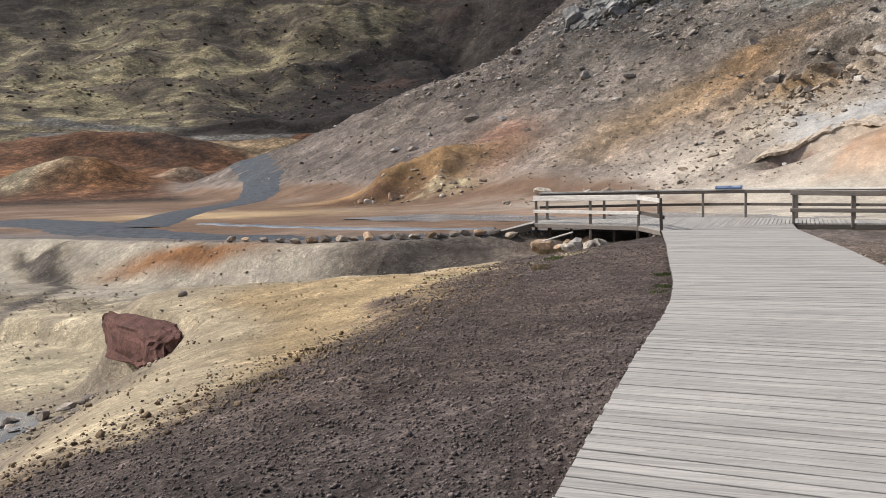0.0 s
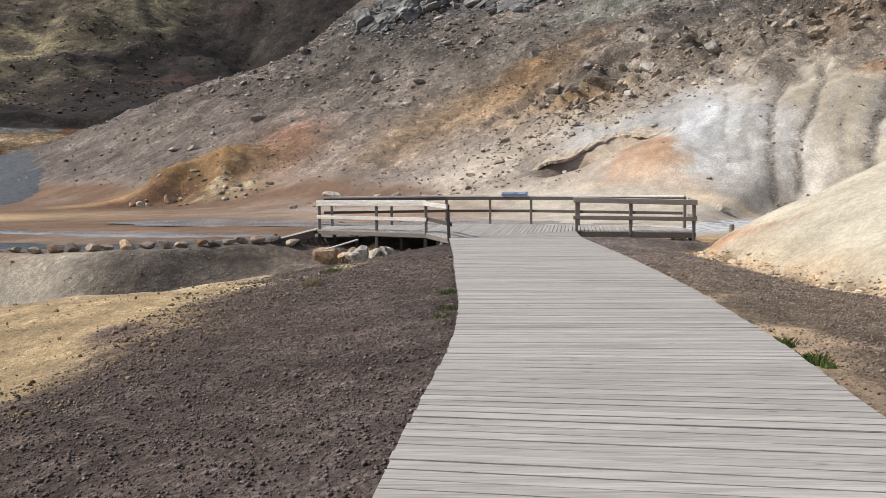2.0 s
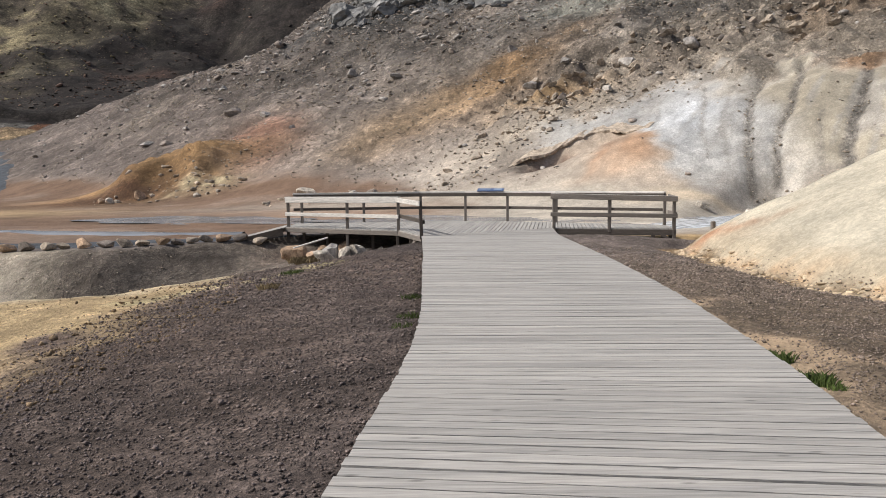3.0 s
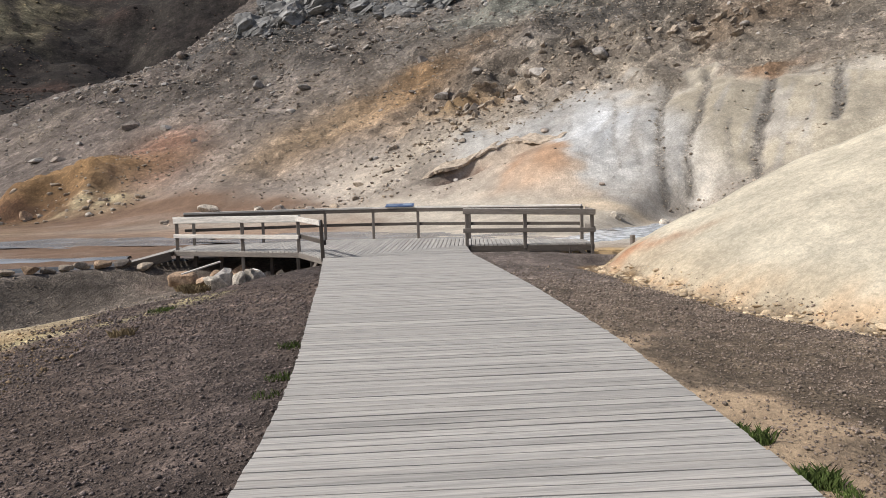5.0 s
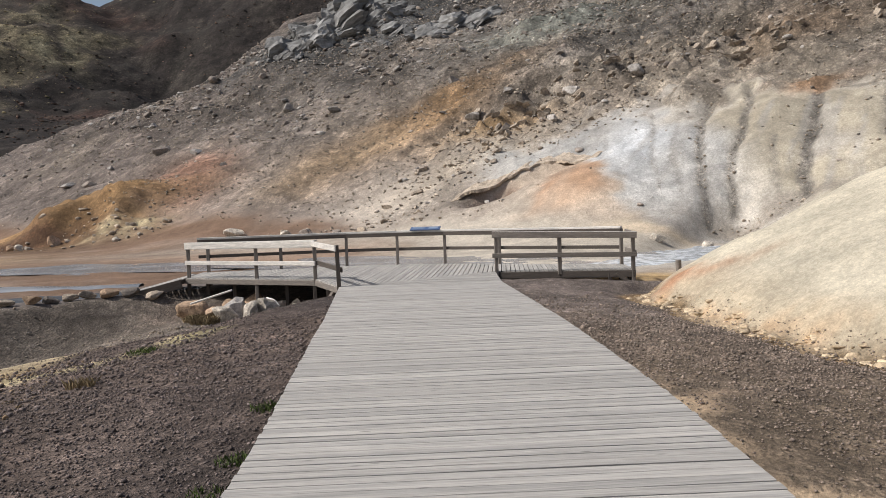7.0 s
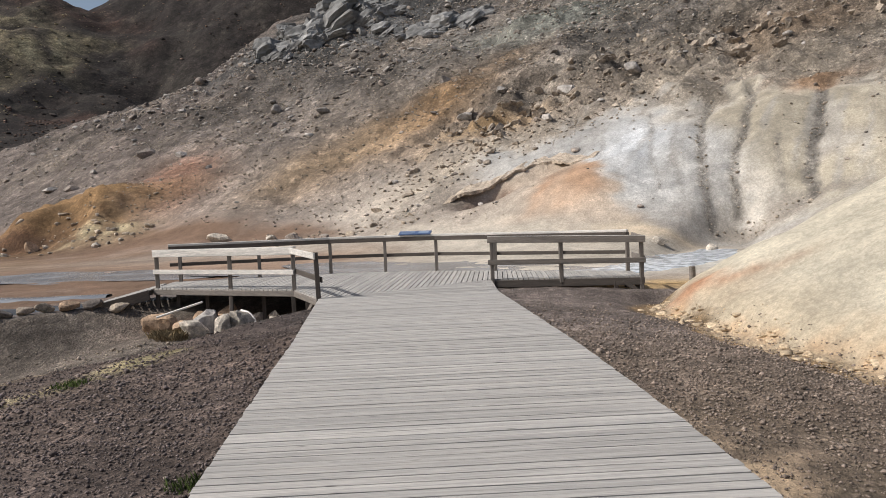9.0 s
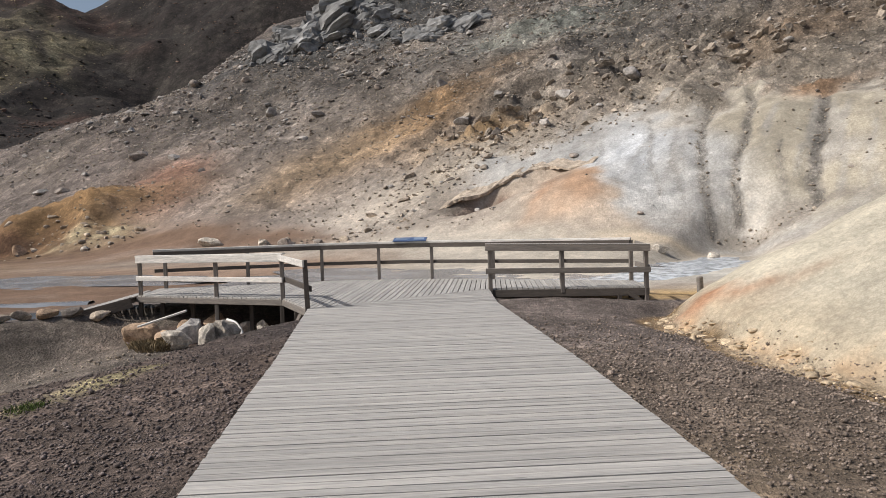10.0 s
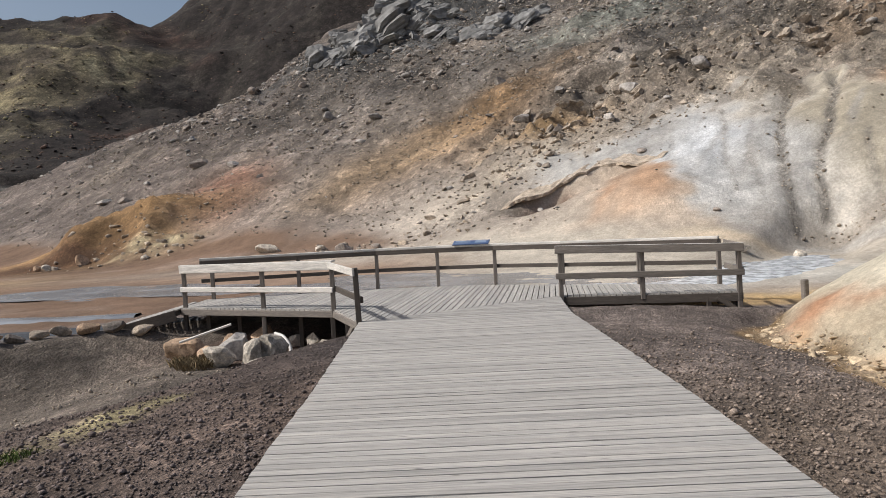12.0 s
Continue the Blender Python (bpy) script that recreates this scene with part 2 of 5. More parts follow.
    c = tint(c, (0.45, 0.30, 0.16), smooth(-0.55, -0.2, up) * smooth(36, 26, y) * smooth(2, 5, y))
    c = tint(c, (0.495, 0.445, 0.352), pale)
    c = tint(c, (0.54, 0.495, 0.41), pale * smooth(0, 0.8, n2))
    c = tint(c, (0.47, 0.385, 0.27), pale * smooth(1.6, 0.2, up) * (0.55 + 0.5 * n2))
    c = tint(c, (0.40, 0.22, 0.13), pale * bulge(wx, wy, 7.3, 14.2, 0.5, 0.9, 20) * 1.1)
    c = tint(c, (0.45, 0.31, 0.19), pale * smooth(1.2, 0.0, up) * smooth(-0.1, 0.5, n1))
    # slope
    hill = 0.289 * x + 0.408 * y - 18.6
    h = smooth(0.0, 2.5, hill + 0.8 * n2) * smooth(24, 34, y + 0.3 * x)
    c = tint(c, (0.361, 0.304, 0.262), h)
    c = tint(c, (0.378, 0.323, 0.260), h * smooth(-15, 25, x + 4 * n3))
    c = tint(c, (0.219, 0.194, 0.172), h * smooth(9, 19, z + 3 * n3 + 2 * n2))
    c = tint(c, (0.235, 0.193, 0.168), h * smooth(-8, -24, x + 4 * n3) * 0.9)
    c = tint(c, (0.286, 0.239, 0.197), h * smooth(0.1, 0.6, layered(x, y, 4.0, 4, 171)) * smooth(4, 9, z) * 0.7)
    c = tint(c, (0.42, 0.27, 0.15), h * bulge(bx, by, 4, 67, 10, 4.0, 35) * 1.3)
    c = tint(c, (0.42, 0.305, 0.20), h * bulge(bx, by, -3, 64, 8, 4, 30))
    c = tint(c, (0.42, 0.28, 0.15), h * bulge(bx, by, 9, 59.5, 5, 2.2, 0))
    c = tint(c, (0.44, 0.26, 0.185), h * bulge(bx, by, -18, 70, 4.5, 7, 0) * 1.2)
    c = tint(c, (0.405, 0.25, 0.122), bulge(wx, wy, -24.5, 62.5, 9, 5, 20) * 1.4)
    c = tint(c, (0.50, 0.41, 0.26), bulge(wx, wy, -19.5, 58, 3.0, 2, 10) * (0.6 + n1))
    c = tint(c, (0.17, 0.095, 0.055), bulge(wx, wy, -27.5, 58.5, 5.5, 2.4, 20) * 1.4)
    c = tint(c, (0.30, 0.19, 0.11), bulge(wx, wy, -23, 60, 6, 3, 20) * smooth(0.25, 0.7, n2))
    c = tint(c, (0.46, 0.40, 0.34), h * bulge(bx, by, 0, 51.5, 9, 3.5, 15) * 1.2)
    c = tint(c, (0.43, 0.365, 0.29), h * bulge(bx, by, 7, 54, 7, 3.5, 10))
    # pale bare face: grey-white to the left, cream to the right, edged by the fissure
    slope = 0.289 * x + 0.408 * y - 18.6
    fissure_y = np.interp(x, [p[0] for p in FISSURE], [p[1] for p in FISSURE])
    under = smooth(0.3, -0.3, y - fissure_y + 0.3 * n1) * smooth(14.2, 12.6, x + 0.5 * n1)
    face = h * smooth(1.1, -0.5, slope - scar_top(x) + 0.7 * n1 + 0.9 * n2) * smooth(4.5, 8.5, x + n2)
    white = face * (1 - under)
    c = tint(c, (0.45, 0.432, 0.405), white)
    c = tint(c, (0.55, 0.555, 0.56), white * bulge(wx, wy, 15.8, 47.5, 3.2, 4, -25) * 1.1)
    c = tint(c, (0.415, 0.365, 0.285), white * smooth(19.3, 22, x + 0.8 * n2))
    c = tint(c, (0.49, 0.445, 0.385), white * smooth(17.2, 18.4, x) * smooth(0.1, 0.6, n2))
    level = 0.816 * x - 0.578 * y
    down = 0.578 * x + 0.816 * y
    # grey streaks paint the shade of rills too fine for the mesh
    rill_shade = layered(level * 1.3, down * 0.16, 1.0, 4, 161)
    c = tint(c, (0.37, 0.35, 0.325), white * smooth(0.2, 0.8, rill_shade) * 0.6)
    bed = runnel(x, y)[1] * face
    c = tint(c, (0.32, 0.29, 0.255), bed * 0.85)
    c = tint(c, (0.30, 0.265, 0.225), bulge(wx, wy, 19.6, 37.3, 3.6, 1.0, -30) * 1.5)
    c = tint(c, (0.46, 0.30, 0.19), h * bulge(wx, wy, 28.3, 47.3, 2.2, 1.2, -30) * 1.2)
    c = tint(c, (0.40, 0.29, 0.20), h * bulge(bx, by, 31.5, 58, 5, 6, -30) * 0.9)
    c = tint(c, (0.49, 0.40, 0.315), face * under)
    c = tint(c, (0.44, 0.285, 0.185), h * under * bulge(wx, wy, 11.9, 43.6, 1.9, 3.6, -22) * 1.3)
    c = tint(c, (0.42, 0.26, 0.165), h * under * bulge(wx, wy, 9.3, 44.0, 1.0, 3.6, -22))
    c = tint(c, (0.47, 0.40, 0.33), h * bulge(wx, wy, 5.6, 45.5, 3.0, 2.2, 10) * 1.1)
    # rusty earth of the hollow, darkened to carry the shade under the crust
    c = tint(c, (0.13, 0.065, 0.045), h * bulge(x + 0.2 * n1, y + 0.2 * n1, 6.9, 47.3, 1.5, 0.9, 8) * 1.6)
    c = tint(c, (0.55, 0.45, 0.335), bulge(wx, wy, 13.4, 37.0, 2.6, 0.9, -10) * 1.4)
    c = tint(c, (0.36, 0.365, 0.315), h * bulge(bx, by, 18, 82, 9, 6, -20) * 1.1)
    clay_face = face
    cliff = bulge(bx, by, 2, 112, 30, 14, 25)
    c = tint(c, (0.18, 0.175, 0.17), h * smooth(0.3, 0.6, cliff))
    # far hills
    s = -0.5 * x + 0.87 * y
    plane = np.clip(hill - 0.8 * np.clip(y - np.interp(x, [-120, -57, -25, -19, 0, 200], [104, 107, 113, 150, 260, 300]), 0, 400), -50, 500)
    f = smooth(95, 115, s) * smooth(1.0, -1.0, plane - z + 2)
    m3 = layered(x, y, 45, 5, 131)
    m6, m7 = layered(x, y, 9, 4, 133), layered(x, y, 20, 4, 135)
    c = tint(c, (0.042, 0.033, 0.029), f)
    c = tint(c, (0.075, 0.044, 0.034), f * smooth(0.1, 0.6, layered(x, y, 60, 4, 141)))
    c = tint(c, (0.08, 0.068, 0.056), f * smooth(0.0, 0.8, m6) * 0.6)
    olive = f * smooth(-138, -185, x + 22 * m3) * smooth(520, 400, s)
    c = tint(c, (0.18, 0.145, 0.105), olive * 0.9)
    c = tint(c, (0.45, 0.375, 0.22), olive * smooth(-0.55, 0.35, m6 + 0.7 * m7 + 0.5 * m3))
    c = tint(c, (0.44, 0.40, 0.27), olive * smooth(0.5, 1.0, m7 + 0.5 * m6) * 0.7)
    # rusty mounds on the near side of the valley
    mounds = f * smooth(228, 205, s + 10 * m3) * smooth(104, 122, s) * smooth(-55, -75, x)
    c = tint(c, (0.27, 0.135, 0.075), mounds)
    c = tint(c, (0.13, 0.075, 0.052), mounds * smooth(0.15, 0.55, m6 + 0.3 * n2))
    c = tint(c, (0.48, 0.22, 0.08), mounds * bulge(bx, by, -93, 99, 10, 7, 30) * 1.4 + mounds * 0.8 * bulge(bx, by, -112, 120, 14, 8, 40))
    c = tint(c, (0.52, 0.43, 0.29), mounds * bulge(bx, by, -99, 92, 8, 4.5, 35) * 1.6)
    c = tint(c, (0.52, 0.36, 0.24), mounds * bulge(wx, wy, -84, 114, 4.5, 4, 30) * 1.5)
    c = tint(c, (0.50, 0.36, 0.215), mounds * bulge(bx, by, -93, 163, 15, 5, 15) * 1.6)
    c = tint(c, (0.27, 0.13, 0.075), mounds * bulge(bx, by, -91, 184, 12, 6, 10) * 1.4)
    c = tint(c, (0.30, 0.27, 0.24), f * bulge(bx, by, -72, 108, 7, 16, 30) * 1.2)
    c = tint(c, (0.30, 0.28, 0.25), f * smooth(5, 2, np.abs(s - 243 - 4 * m3)) * smooth(-90, -120, x) + f * smooth(4, 1.5, np.abs(s - 262 - 4 * m3)) * smooth(-140, -170, x))
    clay = np.clip(clay_face - bed + 0.5 * bulge(x, y, 0, 52, 14, 5, 20), 0, 1)
    near = smooth(40, 20, y) * (1 - 0.45 * spur) * (1 - 0.45 * bank) * (1 - smooth(-0.3, 0.3, up)) * (1 - flat) * (1 - 0.8 * sandy) * 0.75
    loose = np.clip(np.maximum(h * (1 - clay) * (0.78 + 0.22 * smooth(6, 16, z + 2 * n3)), np.maximum(f, near)), 0.04 + 0.2 * clay_face, 1)
    loose = np.maximum(loose, 0.7 * bulge(x, y, -24, 60.5, 12, 7, 20))
    return np.clip(c * (1 + 0.12 * n1 + 0.10 * n2)[:, None], 0.01, 0.85), loose


# ---------------------------------------------------------------- materials
def material(name, colour, rough=0.8, metal=0.0):
    m = bpy.data.materials.new(name)
    m.use_nodes = True
    b = m.node_tree.nodes["Principled BSDF"]
    b.inputs["Base Color"].default_value = (*colour, 1)
    b.inputs["Roughness"].default_value, b.inputs["Metallic"].default_value = rough, metal
    return m, m.node_tree.nodes, m.node_tree.links, b


def noise_node(n, l, scale, detail, vector=None, rough=0.55):
    t = n.new("ShaderNodeTexNoise")
    t.inputs["Scale"].default_value, t.inputs["Detail"].default_value, t.inputs["Roughness"].default_value = scale, detail, rough
    if vector is not None:
        l.new(vector, t.inputs["Vector"])
    return t.outputs["Fac"]


def ranged(n, l, value, low, high):
    r = n.new("ShaderNodeMapRange")
    r.inputs["From Min"].default_value, r.inputs["From Max"].default_value = 0.40, 0.60
    r.inputs["To Min"].default_value, r.inputs["To Max"].default_value = low, high
    l.new(value, r.inputs["Value"])
    return r.outputs["Result"]


def times(n, l, a, b):
    m = n.new("ShaderNodeMath")
    m.operation = "MULTIPLY"
    l.new(a, m.inputs[0])
    l.new(b, m.inputs[1])
    return m.outputs[0]


def shaded(n, l, colour, factor):
    """Colour scaled by a factor."""
    v = n.new("ShaderNodeVectorMath")
    v.operation = "SCALE"
    l.new(colour, v.inputs[0])
    l.new(factor, v.inputs["Scale"])
    return v.outputs[0]


def bumped(n, l, b, height, strength, distance):
    k = n.new("ShaderNodeBump")
    k.inputs["Strength"].default_value, k.inputs["Distance"].default_value = strength, distance
    l.new(height, k.inputs["Height"])
    l.new(k.outputs[0], b.inputs["Normal"])


def earth_material():
    """Clay, gravel and rubble; the second attribute says how stony the ground is."""
    m, n, l, b = material("earth", (0.2, 0.2, 0.2), 0.95)
    b.inputs["Specular IOR Level"].default_value = 0.2
    at = n.new("ShaderNodeAttribute")
    at.attribute_name = "tone"
    rub = n.new("ShaderNodeAttribute")
    rub.attribute_name = "rubbly"
    turned, drawn = n.new("ShaderNodeMapping"), n.new("ShaderNodeMapping")
    turned.inputs["Rotation"].default_value[2] = radians(25)
    drawn.inputs["Scale"].default_value = (1.0, 0.66, 0.9)
    l.new(n.new("ShaderNodeTexCoord").outputs["Object"], turned.inputs["Vector"])
    l.new(turned.outputs[0], drawn.inputs["Vector"])
    tc = drawn.outputs[0]
    grit = noise_node(n, l, 34.0, 3, tc, 0.7)
    fine = noise_node(n, l, 9.0, 7, tc, 0.75)
    mid = noise_node(n, l, 1.3, 9, tc, 0.72)
    wide = noise_node(n, l, 0.12, 7, tc, 0.65)
    rubble = times(n, l, ranged(n, l, fine, 0.74, 1.26), ranged(n, l, mid, 0.80, 1.20))
    rubble = times(n, l, rubble, ranged(n, l, wide, 0.70, 1.30))
    rubble = times(n, l, rubble, ranged(n, l, grit, 0.72, 1.28))
    lumps = None
    for scale in (0.28, 1.1, 4.3, 21.0):
        cells = n.new("ShaderNodeTexVoronoi")
        cells.inputs["Scale"].default_value = scale
        l.new(tc, cells.inputs["Vector"])
        spread = n.new("ShaderNodeMapRange")
        spread.inputs["From Min"].default_value, spread.inputs["From Max"].default_value = 0.10, 0.65
        spread.inputs["To Min"].default_value, spread.inputs["To Max"].default_value = 1.22, 0.70
        l.new(cells.outputs["Distance"], spread.inputs["Value"])
        split = n.new("ShaderNodeSeparateColor")
        l.new(cells.outputs["Color"], split.inputs[0])
        own = n.new("ShaderNodeMapRange")
        own.inputs["To Min"].default_value, own.inputs["To Max"].default_value = 0.80, 1.25
        l.new(split.outputs[0], own.inputs["Value"])
        rubble = times(n, l, rubble, times(n, l, spread.outputs[0], own.outputs[0]))
        lumps = spread.outputs[0] if lumps is None else times(n, l, lumps, spread.outputs[0])
    clay = times(n, l, ranged(n, l, mid, 0.88, 1.12), ranged(n, l, grit, 0.92, 1.08))
    clay = times(n, l, clay, ranged(n, l, wide, 0.90, 1.10))
    clay = times(n, l, clay, ranged(n, l, fine, 0.86, 1.14))
    stony = n.new("ShaderNodeMix")
    l.new(rub.outputs["Fac"], stony.inputs[0])
    l.new(clay, stony.inputs[2])
    l.new(rubble, stony.inputs[3])
    f = stony.outputs[0]
    l.new(shaded(n, l, at.outputs["Color"], f), b.inputs["Base Color"])
    add = n.new("ShaderNodeMath")
    l.new(noise_node(n, l, 1.6, 9, tc, 0.70), add.inputs[0])
    lumps = times(n, l, lumps, rub.outputs["Fac"])
    l.new(lumps, add.inputs[1])
    more = n.new("ShaderNodeMath")
    l.new(add.outputs[0], more.inputs[0])
    l.new(fine, more.inputs[1])
    rise = n.new("ShaderNodeMapRange")
    rise.inputs["To Min"].default_value, rise.inputs["To Max"].default_value = 0.38, 1.0
    l.new(rub.outputs["Fac"], rise.inputs["Value"])
    bumped(n, l, b, times(n, l, more.outputs[0], rise.outputs[0]), 1.0, 0.12)
    return m


def wood_material(name, colour, along=(0.35, 9, 9), spread=0.25, rough=0.85, knots=False):
    """Weathered boards: grain runs along the local x axis, each board of its own tone."""
    m, n, l, b = material(name, colour, rough)
    b.inputs["Specular IOR Level"].default_value = 0.25
    tc = n.new("ShaderNodeTexCoord").outputs["Object"]
    info = n.new("ShaderNodeObjectInfo")
    mp = n.new("ShaderNodeMapping")
    mp.inputs["Scale"].default_value = along
    l.new(tc, mp.inputs["Vector"])
    shift = n.new("ShaderNodeVectorMath")
    shift.operation = "ADD"
    l.new(mp.outputs[0], shift.inputs[0])
    by = n.new("ShaderNodeMath")
    by.operation = "MULTIPLY"
    by.inputs[1].default_value = 60
    l.new(info.outputs["Random"], by.inputs[0])
    l.new(by.outputs[0], shift.inputs[1])
    grain_f = noise_node(n, l, 7.0, 6, shift.outputs[0], 0.65)
    blotch = noise_node(n, l, 1.4, 4, shift.outputs[0], 0.6)
    tone = n.new("ShaderNodeMapRange")
    tone.inputs["To Min"].default_value, tone.inputs["To Max"].default_value = 1 - spread, 1 + spread
    l.new(info.outputs["Random"], tone.inputs["Value"])
    f = times(n, l, ranged(n, l, grain_f, 0.84, 1.13), ranged(n, l, blotch, 0.88, 1.10))
    f = times(n, l, f, tone.outputs[0])
    if knots:
        stretch = n.new("ShaderNodeMapping")
        stretch.inputs["Scale"].default_value = (2.2, 7.5, 1.0)
        l.new(tc, stretch.inputs["Vector"])
        moved = n.new("ShaderNodeVectorMath")
        moved.operation = "ADD"
        l.new(stretch.outputs[0], moved.inputs[0])
        l.new(by.outputs[0], moved.inputs[1])
        spots = n.new("ShaderNodeTexVoronoi")
        spots.inputs["Scale"].default_value = 1.0
        l.new(moved.outputs[0], spots.inputs["Vector"])
        dark = n.new("ShaderNodeMapRange")
        dark.inputs["From Min"].default_value, dark.inputs["From Max"].default_value = 0.04, 0.11
        dark.inputs["To Min"].default_value, dark.inputs["To Max"].default_value = 0.55, 1.0
        l.new(spots.outputs["Distance"], dark.inputs["Value"])
        f = times(n, l, f, dark.outputs[0])
    mix = n.new("ShaderNodeMix")
    mix.data_type = "RGBA"
    mix.inputs[6].default_value = (*colour, 1)
    mix.inputs[7].default_value = (colour[0] * 1.04, colour[1] * 0.98, colour[2] * 0.93, 1)
    l.new(blotch, mix.inputs[0])
    l.new(shaded(n, l, mix.outputs[2], f), b.inputs["Base Color"])
    bumped(n, l, b, grain_f, 0.5, 0.01)
    return m


def stone_material(name, colour, spread=0.3, scale=3.0):
    m, n, l, b = material(name, colour, 0.92)
    b.inputs["Specular IOR Level"].default_value = 0.25
    tc = n.new("ShaderNodeTexCoord").outputs["Object"]
    geo = n.new("ShaderNodeNewGeometry")
    info = n.new("ShaderNodeObjectInfo")
    both = n.new("ShaderNodeMath")
    l.new(geo.outputs["Random Per Island"], both.inputs[0])
    l.new(info.outputs["Random"], both.inputs[1])
    fr = n.new("ShaderNodeMath")
    fr.operation = "FRACT"
    l.new(both.outputs[0], fr.inputs[0])
    tone = n.new("ShaderNodeMapRange")
    tone.inputs["To Min"].default_value, tone.inputs["To Max"].default_value = 1 - spread, 1 + spread
    l.new(fr.outputs[0], tone.inputs["Value"])
    fine = noise_node(n, l, scale * 6, 6, tc, 0.7)
    broad = noise_node(n, l, scale, 5, tc, 0.6)
    rgb = n.new("ShaderNodeRGB")
    rgb.outputs[0].default_value = (*colour, 1)
    f = times(n, l, ranged(n, l, fine, 0.75, 1.25), ranged(n, l, broad, 0.75, 1.25))
    l.new(shaded(n, l, rgb.outputs[0], times(n, l, f, tone.outputs[0])), b.inputs["Base Color"])
    bumped(n, l, b, fine, 0.7, 0.03)
    return m


def water_material(name, colour, rough=0.12, ripple=8.0, strength=0.25, patches=0.5, contrast=0.25):
    m, n, l, b = material(name, colour, rough)
    tc = n.new("ShaderNodeTexCoord").outputs["Object"]
    broad = noise_node(n, l, patches, 5, tc)
    rgb = n.new("ShaderNodeRGB")
    rgb.outputs[0].default_value = (*colour, 1)
    l.new(shaded(n, l, rgb.outputs[0], ranged(n, l, broad, 1 - contrast, 1 + contrast)), b.inputs["Base Color"])
    bumped(n, l, b, noise_node(n, l, ripple, 4, tc), strength, 0.02)
    return m


EARTH = earth_material()
DECK = wood_material("weathered_deck_wood", (0.362, 0.352, 0.336), (0.35, 9, 9), 0.11, knots=True)
# railing tones carry the light: pale for lit faces, darker for shaded ones
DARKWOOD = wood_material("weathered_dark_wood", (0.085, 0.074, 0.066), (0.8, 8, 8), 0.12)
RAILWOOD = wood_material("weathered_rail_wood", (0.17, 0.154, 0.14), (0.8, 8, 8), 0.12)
PALEWOOD = wood_material("pale_lit_wood", (0.58, 0.565, 0.54), (0.8, 8, 8), 0.08)
BASALT = stone_material("basalt_rubble", (0.25, 0.212, 0.183), 0.38)
GREYROCK = stone_material("grey_rock", (0.31, 0.285, 0.263), 0.32, 1.2)
CRAG = stone_material("grey_crag", (0.185, 0.182, 0.178), 0.25, 0.5)
LUMPROCK = stone_material("tan_lava_lumps", (0.30, 0.25, 0.20), 0.35, 2.0)
PALEROCK = stone_material("pale_rock", (0.43, 0.38, 0.32), 0.30)
CLAYROCK = stone_material("cracked_clay", (0.37, 0.305, 0.24), 0.25)
MOUNDCLAY = stone_material("mound_clay", (0.50, 0.39, 0.265), 0.2)
TANROCK = stone_material("tan_rock", (0.40, 0.28, 0.19), 0.3)
REDROCK = stone_material("red_scoria", (0.115, 0.056, 0.046), 0.2)
PEBBLE = stone_material("dark_gravel", (0.172, 0.137, 0.124), 0.45, 8)
PEBBLE_BROWN = stone_material("brown_gravel", (0.255, 0.202, 0.165), 0.42, 8)
PATHMAT = stone_material("path_gravel", (0.066, 0.073, 0.084), 0.02, 2.0)
POOL = water_material("muddy_pool_water", (0.21, 0.215, 0.225), 0.25)
STREAM = water_material("milky_stream_water", (0.47, 0.50, 0.53), 0.25, 5.0, 1.0, 3.0, 0.45)
SIGNBLUE = material("sign_blue", (0.06, 0.10, 0.20), 0.35)[0]
SIGNPALE = material("sign_pale", (0.24, 0.30, 0.40), 0.4)[0]
CLODS = stone_material("brown_clods", (0.24, 0.17, 0.105), 0.4, 8)
FARROCK = stone_material("far_lava", (0.075, 0.060, 0.052), 0.35, 0.4)
FARRUST = stone_material("far_rusty_lava", (0.15, 0.095, 0.072), 0.35, 0.4)
TUSSOCK = stone_material("olive_moss", (0.36, 0.30, 0.18), 0.3, 0.4)
GRASS = stone_material("grass_green", (0.075, 0.105, 0.028), 0.35)
DRYGRASS = stone_material("dry_grass", (0.20, 0.15, 0.085), 0.35)
PLASTIC = material("white_plastic", (0.62, 0.60, 0.57), 0.5)[0]


# ---------------------------------------------------------------- builders
def mesh_of(name, verts, faces, mat, smooth_shade=False):
    me = bpy.data.meshes.new(name)
    me.from_pydata([tuple(v) for v in verts], [], [tuple(f) for f in faces])
    me.materials.append(mat)
    if smooth_shade:
        me.shade_smooth()
    me.update()
    return me


def part(name, data, mat, parent, label=""):
    """Links a bmesh, or a ready mesh, as one part under a thing."""
    if isinstance(data, bmesh.types.BMesh):
        me = bpy.data.meshes.new(name)
        bmesh.ops.recalc_face_normals(data, faces=data.faces)
        data.to_mesh(me)
        data.free()
        me.materials.append(mat)
    else:
        me = data
    ob = new(name, me)
    ob.parent = parent
    if label:
        tagged(ob, label)
    return ob


def box(size, bevel=0.008, jitter=0.0):
    bm = bmesh.new()
    bmesh.ops.create_cube(bm, size=1.0)
    for v in bm.verts:
        v.co = Vector(v.co[k] * size[k] + random.uniform(-jitter, jitter) for k in range(3))
    if bevel:
        bmesh.ops.bevel(bm, geom=list(bm.edges), offset=bevel, segments=1, affect="EDGES")
    return bm


